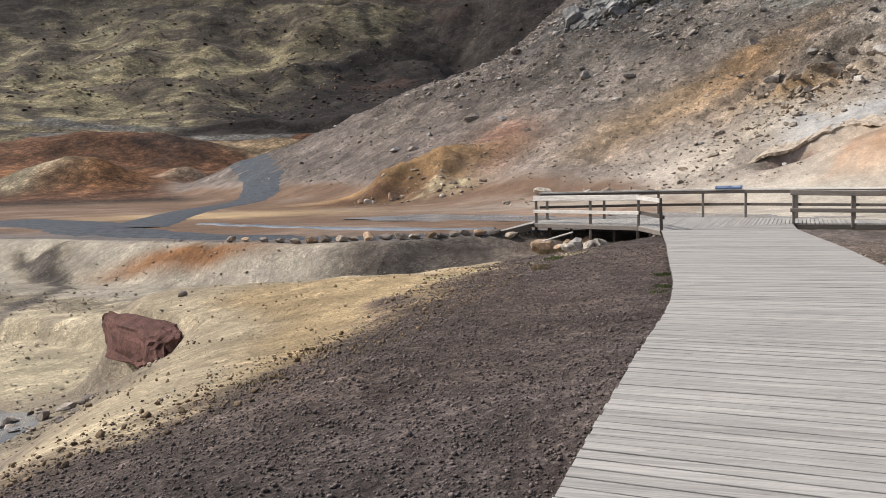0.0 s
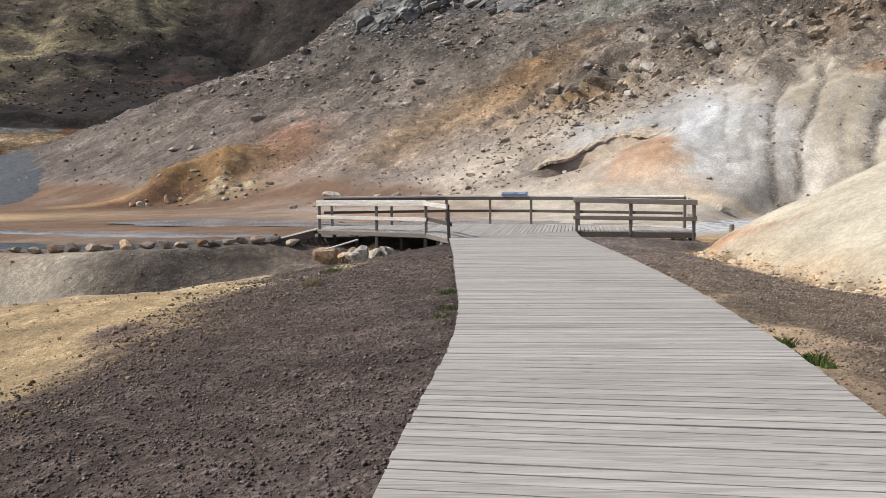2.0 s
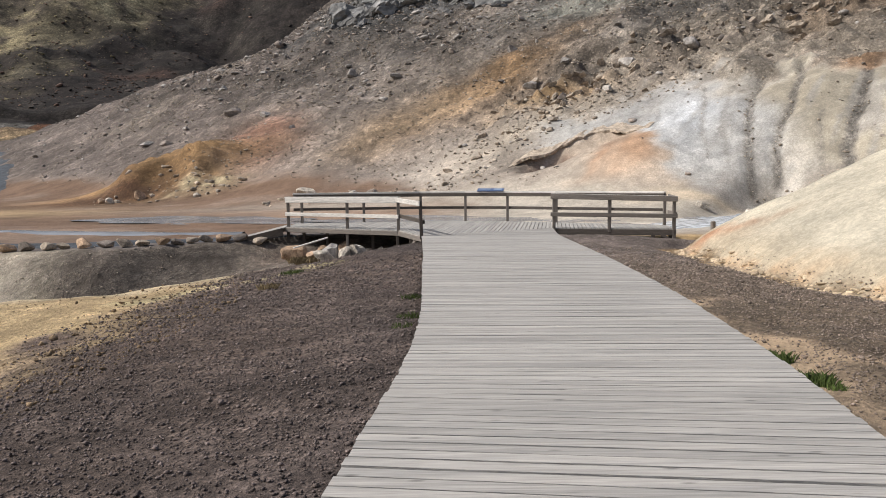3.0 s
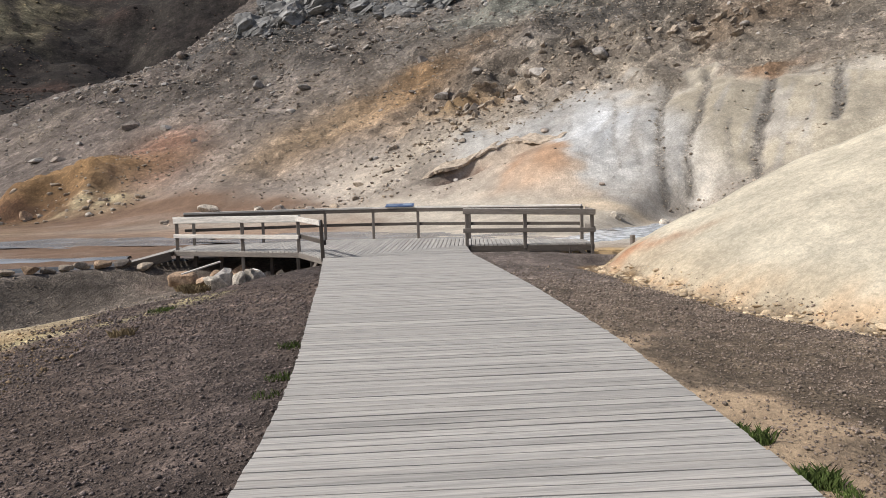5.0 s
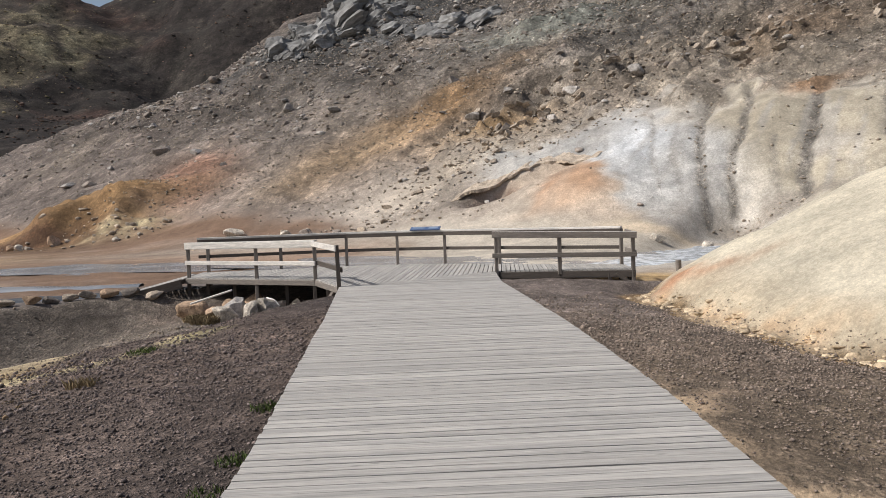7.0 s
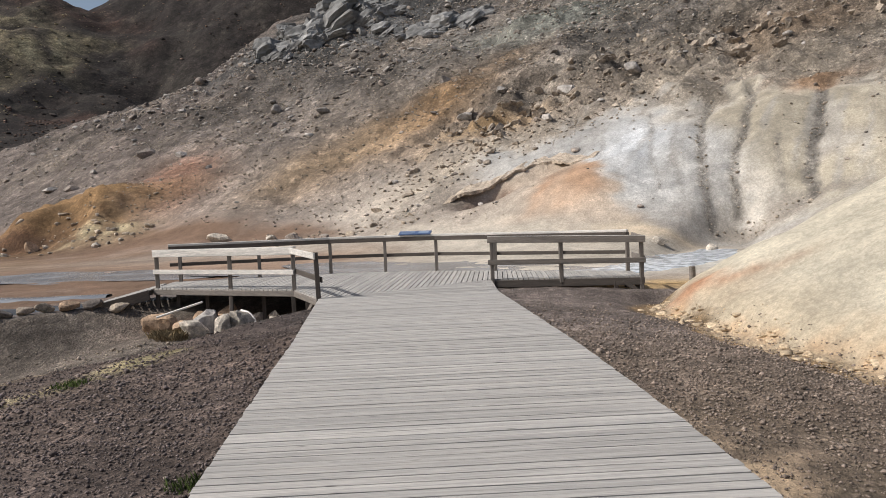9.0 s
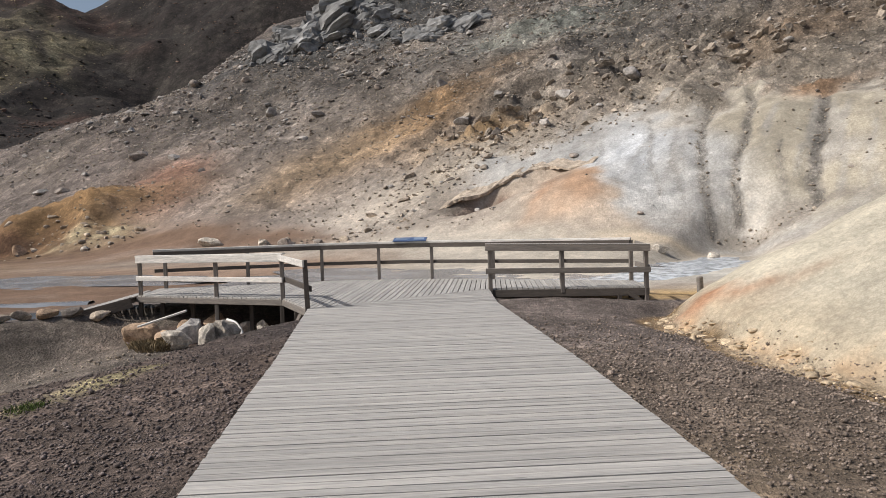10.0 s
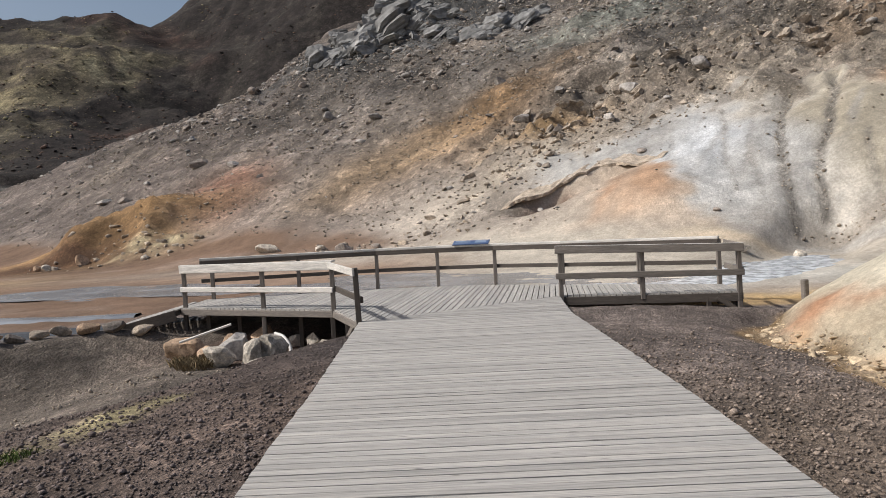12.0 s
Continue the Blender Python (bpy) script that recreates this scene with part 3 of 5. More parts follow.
def beam(name, a, b, width, height, mat, parent, label="", bevel=0.008):
    """A timber from a to b; its local x runs along it, height is upright."""
    a, b = Vector(a), Vector(b)
    d = b - a
    ob = part(name, box((d.length, width, height), bevel), mat, parent, label)
    x = d.normalized()
    y = Vector((0, 0, 1)).cross(x)
    y = y.normalized() if y.length > 1e-4 else Vector((0, 1, 0))
    z = x.cross(y)
    m = Matrix((x, y, z)).transposed().to_4x4()
    m.translation = (a + b) / 2
    ob.matrix_basis = m
    return ob


def ball(level):
    if level == 0:
        ring = [(math.cos(k * 1.0472), math.sin(k * 1.0472), 0.25 * (-1) ** k) for k in range(6)]
        return np.array(ring + [(0, 0, 0.9), (0, 0, -0.9)]), np.array([f for k in range(6) for f in ((k, (k + 1) % 6, 6), ((k + 1) % 6, k, 7))])
    bm = bmesh.new()
    bmesh.ops.create_icosphere(bm, subdivisions=level, radius=1.0)
    v = np.array([p.co[:] for p in bm.verts])
    f = np.array([[p.index for p in q.verts] for q in bm.faces])
    bm.free()
    return v, f


def chipped(level, seed, rough=0.28, cuts=11, low=0.32, high=0.74):
    """A broken stone of about unit radius: a ball cut by flat planes."""
    rng = np.random.RandomState(seed)
    v, f = ball(level)
    for _ in range(cuts):
        n = rng.normal(size=3)
        n /= np.linalg.norm(n)
        d = rng.uniform(low, high)
        over = np.clip(v @ n - d, 0, None)
        v = v - over[:, None] * n
    if level == 0:
        v = ball(0)[0] * rng.uniform(0.72, 1.12, (8, 1))
    v = v * (1 + rough * 0.35 * rng.normal(size=(len(v), 1)).clip(-1, 1) * 0.4)
    return v, f


def boulder(name, x, y, size, squash, mat, seed, label, group="", turn=0.0, sink=0.3, z=None, category="rock"):
    v, f = chipped(3, seed, 0.28, 15, 0.50, 0.86)
    v = v * np.array((size, size * 0.75, size * squash)) * 0.5
    ob = new(name, mesh_of(name, v, f, mat))
    ground = float(ground_z(np.array([x]), np.array([y]))[0]) if z is None else z
    ob.matrix_basis = pose(x, y, ground + size * squash * (0.5 - sink), random.uniform(-12, 12), random.uniform(-12, 12), turn)
    return tagged(ob, label, category, group)


def scattered(name, places, sizes, mat, label, category, level=1, flat=0.7, seed=0, sink=0.25):
    """Many loose stones as one mesh."""
    rng = np.random.RandomState(seed)
    kinds = [chipped(level, seed * 31 + k, 0.5, 7, 0.22, 0.7) for k in range(7)]
    vs, fs, at = [], [], 0
    for (x, y, z), size in zip(places, sizes):
        v, f = kinds[rng.randint(7)]
        a = rng.uniform(0, 6.283)
        t = rng.uniform(-0.4, 0.4)
        r = np.array(((math.cos(a), -math.sin(a), 0), (math.sin(a), math.cos(a), 0), (0, 0, 1)))
        k = np.array(((1, 0, 0), (0, math.cos(t), -math.sin(t)), (0, math.sin(t), math.cos(t))))
        w = (v * np.array((1, rng.uniform(0.6, 0.95), flat * rng.uniform(0.7, 1.1))) * size * 0.5) @ (r @ k).T
        vs.append(w + (x, y, z + size * flat * (0.5 - sink)))
        fs.append(f + at)
        at += len(v)
    vs, fs = np.concatenate(vs), np.concatenate(fs)
    me = bpy.data.meshes.new(name)
    me.vertices.add(len(vs))
    me.vertices.foreach_set("co", vs.ravel().astype(np.float32))
    me.loops.add(fs.size)
    me.loops.foreach_set("vertex_index", fs.ravel().astype(np.int32))
    me.polygons.add(len(fs))
    me.polygons.foreach_set("loop_start", np.arange(0, fs.size, 3, dtype=np.int32))
    me.materials.append(mat)
    me.update(calc_edges=True)
    return tagged(new(name, me), label, category, kind="stuff")


# ---------------------------------------------------------------- ground
def spaced(*bands):
    """Coordinates through bands of (from, to, step at the start, growth of the step per metre)."""
    out = []
    for start, stop, step, growth in bands:
        v, way = start, 1 if stop > start else -1
        run = []
        while (stop - v) * way > 1e-6:
            run.append(v)
            v += way * (step + growth * abs(v - start))
        out += run if way > 0 else [stop] + run[:0:-1]
    return np.array(out + [bands[-1][1]])


def build_ground():
    xs = spaced((-46, -900, 0.40, 0.014), (-46, -11, 0.34, 0), (-11, 10, 0.15, 0), (10, 36, 0.30, 0), (36, 700, 0.40, 0.05))
    ys = spaced((-8, -400, 0.2, 0.06), (-8, 26, 0.15, 0), (26, 66, 0.28, 0), (66, 112, 0.42, 0), (112, 1200, 0.5, 0.014))
    gx, gy = np.meshgrid(xs, ys)
    x, y = gx.ravel(), gy.ravel()
    z = ground_z(x, y)
    nx, ny = len(xs), len(ys)
    i = np.arange(nx * ny).reshape(ny, nx)
    quads = np.stack([i[:-1, :-1], i[:-1, 1:], i[1:, 1:], i[1:, :-1]], -1).reshape(-1, 4)
    me = bpy.data.meshes.new("ground")
    me.vertices.add(len(x))
    me.vertices.foreach_set("co", np.stack([x, y, z], 1).ravel().astype(np.float32))
    me.loops.add(quads.size)
    me.loops.foreach_set("vertex_index", quads.ravel().astype(np.int32))
    me.polygons.add(len(quads))
    me.polygons.foreach_set("loop_start", np.arange(0, quads.size, 4, dtype=np.int32))
    me.update(calc_edges=True)
    me.shade_smooth()
    tone = me.color_attributes.new("tone", "FLOAT_COLOR", "POINT")
    rgba = np.ones((len(x), 4), np.float32)
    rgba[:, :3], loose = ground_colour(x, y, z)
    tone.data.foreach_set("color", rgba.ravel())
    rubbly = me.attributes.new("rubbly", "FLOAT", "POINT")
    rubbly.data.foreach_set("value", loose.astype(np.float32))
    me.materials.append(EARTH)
    return tagged(new("ground", me), "volcanic ground with dark gravel, ochre clay and bare rusty slopes", "ground", kind="structure")


build_ground()


def draped(name, line, mat, label, category, lift=0.03, kind="structure", step=0.6, cells=8):
    """A strip that follows the ground along a line of (x, y, half width)."""
    pts = []
    for (ax, ay, aw), (bx, by, bw) in zip(line, line[1:]):
        k = max(1, int(math.hypot(bx - ax, by - ay) / step))
        pts += [(ax + (bx - ax) * i / k, ay + (by - ay) * i / k, aw + (bw - aw) * i / k) for i in range(k)]
    pts.append(line[-1])
    p = np.array(pts)
    for _ in range(6):
        p[1:-1] = (p[:-2] + 2 * p[1:-1] + p[2:]) / 4
    d = np.gradient(p[:, :2], axis=0)
    d /= np.linalg.norm(d, axis=1)[:, None]
    side = np.stack([-d[:, 1], d[:, 0]], 1)
    u = np.linspace(-1, 1, cells + 1)
    wob = 1 + (0.07 if category == 'path' else 0.22) * layered(p[:, 0], p[:, 1], 2.2, 3, 77)
    xy = p[:, None, :2] + side[:, None] * (u[None, :, None] * (p[:, 2] * wob)[:, None, None])
    x, y = xy[..., 0].ravel(), xy[..., 1].ravel()
    z = ground_z(x, y)
    edge = np.abs(np.tile(u, len(p)))
    z = z + lift * (1 - edge ** 4 * 2.0)
    w = cells + 1
    f = [(r * w + c, r * w + c + 1, (r + 1) * w + c + 1, (r + 1) * w + c) for r in range(len(p) - 1) for c in range(cells)]
    ob = new(name, mesh_of(name, np.stack([x, y, z], 1), f, mat, True))
    return tagged(ob, label, category, kind=kind)


draped("path", [(-5.2, 22.6, 0.7), (-9, 20.6, 0.9), (-13, 19.6, 1.1), (-20, 21, 1.6), (-28, 25, 2.6), (-36, 32, 3.4), (-48, 38, 4)], PATHMAT, "grey gravel footpath edged with stones", "path", 0.05)
draped("path", [(-28, 27, 2.4), (-34, 38, 2.2), (-41, 52, 2.2), (-46, 66, 2.6), (-48, 76, 3.0), (-54, 88, 3.0), (-60, 97, 3.2), (-68, 108, 3.4), (-78, 122, 3.6)], PATHMAT, "grey gravel footpath winding up the valley", "path", 0.07, step=1.5)


def sheet_of_water(name, cx, cy, rx, ry, turn, mat, label, z, seed, category="pool"):
    """A still pool with an uneven shore."""
    rng = np.random.RandomState(seed)
    k = 64
    a = np.linspace(0, 2 * math.pi, k, endpoint=False)
    r = 1 + sum(rng.uniform(-0.1, 0.1) * np.sin(a * h + rng.uniform(0, 6)) for h in (2, 3, 4, 5, 7, 9))
    c, s = math.cos(radians(turn)), math.sin(radians(turn))
    px, py = rx * r * np.cos(a), ry * r * np.sin(a)
    v = [(cx, cy, z)] + [(cx + q * c - w * s, cy + q * s + w * c, z) for q, w in zip(px, py)]
    f = [(0, i + 1, (i + 1) % k + 1) for i in range(k)]
    return tagged(new(name, mesh_of(name, v, f, mat)), label, category, kind="structure")


def level_at(x, y):
    return float(ground_z(np.array([float(x)]), np.array([float(y)]))[0])


sheet_of_water("water", 2.5, 30.5, 8.5, 5.4, -6, POOL, "grey steaming mud pool behind the platform", -0.40, 3)
sheet_of_water("water", -12, 34.2, 6.6, 3.4, -18, POOL, "shallow grey puddle on the rusty plain", -0.43, 5)
draped("stream", [(16.2, 35.4, 1.2), (14.4, 32.4, 2.2), (12.4, 29.4, 2.4), (10.2, 26.4, 1.9), (7.5, 25.0, 1.5), (4.5, 25.5, 1.2)], STREAM, "milky blue-grey hot stream in pale mud", "stream", 0.05)
draped("stream", [(-9.0, -5, 0.7), (-9.9, -1, 0.7), (-10.6, 1.6, 0.75), (-11.8, 2.9, 0.7), (-14.6, 3.9, 0.7), (-19, 5.0, 0.6), (-26, 7.5, 0.6)], POOL, "thin stream at the gully's bottom", "stream", 0.06)
draped("stream", [(-7.4, 24.3, 0.5), (-9.2, 24.1, 0.9), (-12, 24.5, 0.9), (-18, 26.5, 0.7), (-26, 31, 0.5)], POOL, "thin stream beside the path", "stream", 0.07)


# ---------------------------------------------------------------- boardwalk
def plank_mesh(k, near, far):
    """A board with its top at z = 0; near and far: the left and right (x, y) of its two long edges."""
    rng = random.Random(k)
    h, c = 0.040, 0.0015
    verts, faces = [], []
    for i in range(4):
        dy, dz, u = rng.uniform(-0.0025, 0.0025), rng.uniform(-0.002, 0.002), i / 3
        nx, ny = near[0][0] + (near[1][0] - near[0][0]) * u, near[0][1] + (near[1][1] - near[0][1]) * u + dy
        fx, fy = far[0][0] + (far[1][0] - far[0][0]) * u, far[0][1] + (far[1][1] - far[0][1]) * u + dy
        for x, y, z in ((nx, ny, -h), (fx, fy, -h), (fx, fy, -c), (fx, fy - c, 0), (nx, ny + c, 0), (nx, ny, -c)):
            verts.append((x, y, z - 0.02 * y + dz))
    for i in range(3):
        for j in range(6):
            faces.append((i * 6 + j, (i + 1) * 6 + j, (i + 1) * 6 + (j + 1) % 6, i * 6 + (j + 1) % 6))
    faces += [tuple(range(6)), tuple(range(23, 17, -1))]
    return mesh_of("plank", verts, faces, DECK)


PITCH = 0.130
SEAM_A, SEAM_B = (-0.38, 16.87), (3.72, 19.69)


def build_boardwalk():
    bm = bmesh.new()
    for off in (0.12, 0.5, 0.88):
        pts = []
        for y in np.arange(-12, 17.01, 1.0):
            x = left_edge(y) + (right_edge(y) - left_edge(y)) * off
            pts.append((float(x), float(y), float(deck_z(y)) - 0.036))
        for (ax, ay, az), (bx, by, bz) in zip(pts, pts[1:]):
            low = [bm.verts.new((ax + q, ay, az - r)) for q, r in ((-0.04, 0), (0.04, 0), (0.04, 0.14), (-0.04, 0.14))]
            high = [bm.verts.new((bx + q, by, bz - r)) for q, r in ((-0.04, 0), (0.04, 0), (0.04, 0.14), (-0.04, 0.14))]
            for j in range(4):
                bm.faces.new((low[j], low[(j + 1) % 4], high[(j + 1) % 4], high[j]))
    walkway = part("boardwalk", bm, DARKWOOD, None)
    tagged(walkway, "wide weathered grey plank boardwalk on timber joists", "boardwalk", kind="structure")
    y, k = -12.0, 0

    def left_end(v):
        seam = SEAM_A[0] + (v - SEAM_A[1]) / (SEAM_B[1] - SEAM_A[1]) * (SEAM_B[0] - SEAM_A[0])
        return float(left_edge(v)) if v < SEAM_A[1] else seam

    def skew(v):
        """Slope of the boards in the plan, as the walkway bends."""
        return math.tan(radians(float(np.interp(v, [-12, -2.55, -2.4, -1.3, 0.6, 17], [-7.8, -7.6, -7.0, -6.0, -1.4, -1.6]))))

    def edge_line(v):
        m = skew(v)
        a, b = left_end(v), float(right_edge(v))
        for _ in range(3):
            a, b = left_end(v + m * (a - 1.4)), float(right_edge(v + m * (b - 1.4)))
        return (a, v + m * (a - 1.4)), (b, v + m * (b - 1.4))

    while y < 19.6:
        gap = random.uniform(0.011, 0.018)
        (ax, ay), (bx, by) = edge_line(y + gap / 2)
        (cx, cy), (dx, dy) = edge_line(y + PITCH - gap / 2)
        if bx - ax > 0.15 and dx - cx > 0.05:
            da, db = random.uniform(-0.007, 0.007), random.uniform(-0.007, 0.007)
            ox, oy = ax, ay
            ob = new("plank", plank_mesh(k, ((da, 0.0), (bx - ox + db, by - oy)), ((cx - ox + da, cy - oy), (dx - ox + db, dy - oy))))
            ob.parent = walkway
            ob.matrix_basis = pose(ox, oy, float(deck_z(oy)) + random.uniform(-0.002, 0.002))
        y += PITCH + (0.016 if abs(y + 2.5) < 0.07 else 0.007 if k % 23 == 5 else 0)
        k += 1


# ---------------------------------------------------------------- viewing platform
DECK_EDGE = [(-0.38, 16.87), (3.72, 19.69), (7.40, 18.80), (7.58, 20.50), (4.2, 22.45), (2.55, 23.45), (1.02, 23.85), (-0.65, 24.1), (-5.2, 23.5), (-5.2, 21.45), (-1.19, 19.24)]


def clipped(poly, n, low, high):
    """The polygon's part with low <= p.n <= high (for a mostly convex outline)."""
    for sign, lim in ((1, low), (-1, -high)):
        out = []
        for i, p in enumerate(poly):
            q = poly[(i + 1) % len(poly)]
            dp, dq = sign * (p[0] * n[0] + p[1] * n[1]) - lim, sign * (q[0] * n[0] + q[1] * n[1]) - lim
            if dp >= 0:
                out.append(p)
            if dp * dq < 0:
                t = dp / (dp - dq)
                out.append((p[0] + t * (q[0] - p[0]), p[1] + t * (q[1] - p[1])))
        poly = out
        if len(poly) < 3:
            return []
    return poly


def build_platform():
    base = tagged(new("viewing_platform"), "weathered grey plank viewing platform on posts", "platform")
    turn = math.atan2(0.99, 0.13)
    d = (math.cos(turn), math.sin(turn))
    n = (-d[1], d[0])
    for piece in (DECK_EDGE[:3] + DECK_EDGE[3:7] + [(-0.65, 24.1), (-1.19, 19.24)], [DECK_EDGE[7], DECK_EDGE[8], DECK_EDGE[9], DECK_EDGE[10]]):
        span = [p[0] * n[0] + p[1] * n[1] for p in piece]
        c = math.floor(min(span) / PITCH) * PITCH
        while c < max(span):
            strip = clipped(piece, n, c + 0.010, c + PITCH - 0.010)
            c += PITCH
            if len(strip) < 3:
                continue
            cx, cy = sum(p[0] for p in strip) / len(strip), sum(p[1] for p in strip) / len(strip)
            loc = [((p[0] - cx) * d[0] + (p[1] - cy) * d[1], (p[0] - cx) * n[0] + (p[1] - cy) * n[1]) for p in strip]
            k = len(loc)
            h = random.uniform(-0.002, 0.002)
            v = [(x, y, h) for x, y in loc] + [(x, y, -0.034) for x, y in loc]
            f = [tuple(range(k)), tuple(range(2 * k - 1, k - 1, -1))] + [(i, k + i, k + (i + 1) % k, (i + 1) % k) for i in range(k)]
            ob = part("plank", mesh_of("plank", v, f, DECK), DECK, base)
            ob.matrix_basis = pose(cx, cy, 0.0, 0, 0, math.degrees(turn))
    ring = DECK_EDGE
    for i, a in enumerate(ring):
        b = ring[(i + 1) % len(ring)]
        if i == 0:
            continue
        if (a, b) == (ring[1], ring[2]):
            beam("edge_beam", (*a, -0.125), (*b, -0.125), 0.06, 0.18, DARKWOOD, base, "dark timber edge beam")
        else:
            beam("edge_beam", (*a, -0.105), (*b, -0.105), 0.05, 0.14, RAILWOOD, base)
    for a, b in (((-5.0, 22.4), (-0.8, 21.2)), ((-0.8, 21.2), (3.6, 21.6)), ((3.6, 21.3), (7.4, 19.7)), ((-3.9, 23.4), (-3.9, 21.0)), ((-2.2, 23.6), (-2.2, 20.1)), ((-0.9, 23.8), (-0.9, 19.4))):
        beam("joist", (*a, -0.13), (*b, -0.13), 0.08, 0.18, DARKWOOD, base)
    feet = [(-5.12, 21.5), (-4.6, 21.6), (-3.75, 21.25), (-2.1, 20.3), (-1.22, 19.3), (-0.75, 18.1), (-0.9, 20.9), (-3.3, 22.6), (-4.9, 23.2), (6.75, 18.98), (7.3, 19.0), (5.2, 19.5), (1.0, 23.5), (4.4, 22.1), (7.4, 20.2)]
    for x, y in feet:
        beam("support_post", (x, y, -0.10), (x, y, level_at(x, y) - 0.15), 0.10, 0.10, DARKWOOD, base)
    beam("brace", (-0.95, 18.55, -0.75), (-0.55, 17.45, -0.12), 0.05, 0.12, RAILWOOD, base)
    beam("brace", (6.9, 18.9, -0.12), (7.28, 18.82, -0.38), 0.05, 0.10, DARKWOOD, base)
    return base


def post(x, y, top, low, mat, parent, lean=0.0):
    return beam("post", (x, y, low), (x + lean, y, top), 0.095, 0.095, mat, parent)


def shifted(a, b, off):
    """The line a-b moved sideways to its left by off."""
    dx, dy = b[0] - a[0], b[1] - a[1]
    k = math.hypot(dx, dy)
    return (a[0] - dy / k * off, a[1] + dx / k * off), (b[0] - dy / k * off, b[1] + dx / k * off)


def rail_run(parent, a, b, za, zb, tall, mat, off, over=0.06, name="rail", thick=0.045):
    """A rail board beside the posts from a to b, its top at za and zb."""
    p, q = shifted(a, b, off)
    v = Vector((q[0] - p[0], q[1] - p[1], 0)).normalized() * over
    beam(name, (p[0] - v.x, p[1] - v.y, za - tall / 2), (q[0] + v.x, q[1] + v.y, zb - tall / 2), thick, tall, mat, parent)


def build_railings():
    # side beside the gully
    left = tagged(new("railing"), "pale sunlit timber railing with two rails over the gully", "railing")
    a, m, c, e = (-5.11, 21.49), (-2.93, 20.27), (-1.19, 19.26), (-0.38, 16.87)
    post(*a, 0.93, -0.10, RAILWOOD, left)
    post(*m, 0.93, level_at(*m) - 0.15, RAILWOOD, left)
    post(*c, 0.95, -0.10, RAILWOOD, left)
    post(*e, 1.00, -0.10, DARKWOOD, left, -0.03)
    rail_run(left, a, c, 1.00, 1.03, 0.17, PALEWOOD, -0.075)
    beam("cap_rail", (a[0] - 0.08, a[1] + 0.02, 1.012), (c[0] + 0.05, c[1] - 0.02, 1.042), 0.13, 0.03, PALEWOOD, left)
    rail_run(left, a, c, 0.50, 0.49, 0.12, PALEWOOD, -0.075)
    rail_run(left, c, e, 1.03, 0.99, 0.14, PALEWOOD, -0.075)
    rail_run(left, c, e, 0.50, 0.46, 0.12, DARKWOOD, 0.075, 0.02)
    # side beside the pools
    back = tagged(new("railing"), "weathered timber railing with a flat cap beside the pools", "railing")
    line = [(-5.0, 23.45), (-2.75, 23.75), (-0.65, 24.05), (1.02, 23.80), (2.55, 23.40), (4.2, 22.40), (5.9, 21.43), (7.50, 20.46)]
    for x, y in line:
        post(x, y, 1.04, -0.10, RAILWOOD, back)
    line[0] = (-5.3, 23.41)
    for p, q in zip(line, line[1:]):
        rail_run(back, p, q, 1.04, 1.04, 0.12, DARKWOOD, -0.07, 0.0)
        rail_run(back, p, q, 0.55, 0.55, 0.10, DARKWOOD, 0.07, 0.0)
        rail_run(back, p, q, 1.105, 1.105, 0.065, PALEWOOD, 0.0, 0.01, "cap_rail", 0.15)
    # side towards the pale mound
    right = tagged(new("railing"), "grey timber railing with two rails beside the mound", "railing")
    a, m, c, e = (3.76, 19.66), (5.45, 19.27), (7.36, 18.83), (7.50, 20.30)
    for p, low in ((a, -0.12), (m, -0.12), (c, level_at(*c) - 0.1)):
        post(*p, 0.98 if p != c else 0.93, low, RAILWOOD, right)
    rail_run(right, a, c, 1.09, 0.99, 0.16, RAILWOOD, -0.075, 0.10)
    rail_run(right, a, c, 0.50, 0.46, 0.13, RAILWOOD, -0.075, 0.10)
    rail_run(right, c, e, 0.99, 1.03, 0.14, RAILWOOD, -0.075, 0.0)
    rail_run(right, c, e, 0.50, 0.50, 0.12, RAILWOOD, -0.075, 0.0)
    # pale sliver added for the lit top edge; this rail has no cap board
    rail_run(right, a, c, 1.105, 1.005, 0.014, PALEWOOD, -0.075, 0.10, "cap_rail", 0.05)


def build_ramp():
    ramp = tagged(new("ramp"), "short sloping plank ramp from the platform to the path", "ramp")
    for k in range(11):
        x = -5.29 - k * 0.13
        z = -0.01 - 0.032 * k
        beam("plank", (x, 21.25 - 0.01 * k, z - 0.02), (x - 0.1, 23.1 - 0.05 * k, z - 0.02), 0.115, 0.034, DECK, ramp)
    for y in (21.45, 22.8):
        beam("joist", (-5.25, y, -0.11), (-6.65, y - 0.1, -0.44), 0.07, 0.12, DARKWOOD, ramp)
    beam("side_board", (-5.25, 21.17, -0.15), (-6.7, 21.06, -0.49), 0.04, 0.26, DARKWOOD, ramp)


def build_sign():
    board = tagged(new("information_sign"), "low blue information panel tilted on the back rail", "sign")
    m = pose(1.95, 23.60, 1.15, 15, 0, -12)
    panel = part("panel", box((0.98, 0.34, 0.03), 0.006), SIGNBLUE, board)
    panel.matrix_basis = m
    for k, (x, y, w, h) in enumerate(((-0.22, 0.08, 0.42, 0.06), (0.26, 0.02, 0.30, 0.20), (-0.22, -0.02, 0.44, 0.03), (-0.25, -0.08, 0.36, 0.03))):
        strip = part("print_bar", box((w, h, 0.004), 0), SIGNPALE, board)
        strip.matrix_basis = m @ pose(x, y, 0.0175)
    for x in (-0.35, 0.35):
        q = m @ Vector((x, -0.02, -0.02))
        beam("bracket", (q.x, q.y, 1.08), tuple(q), 0.05, 0.05, DARKWOOD, board)


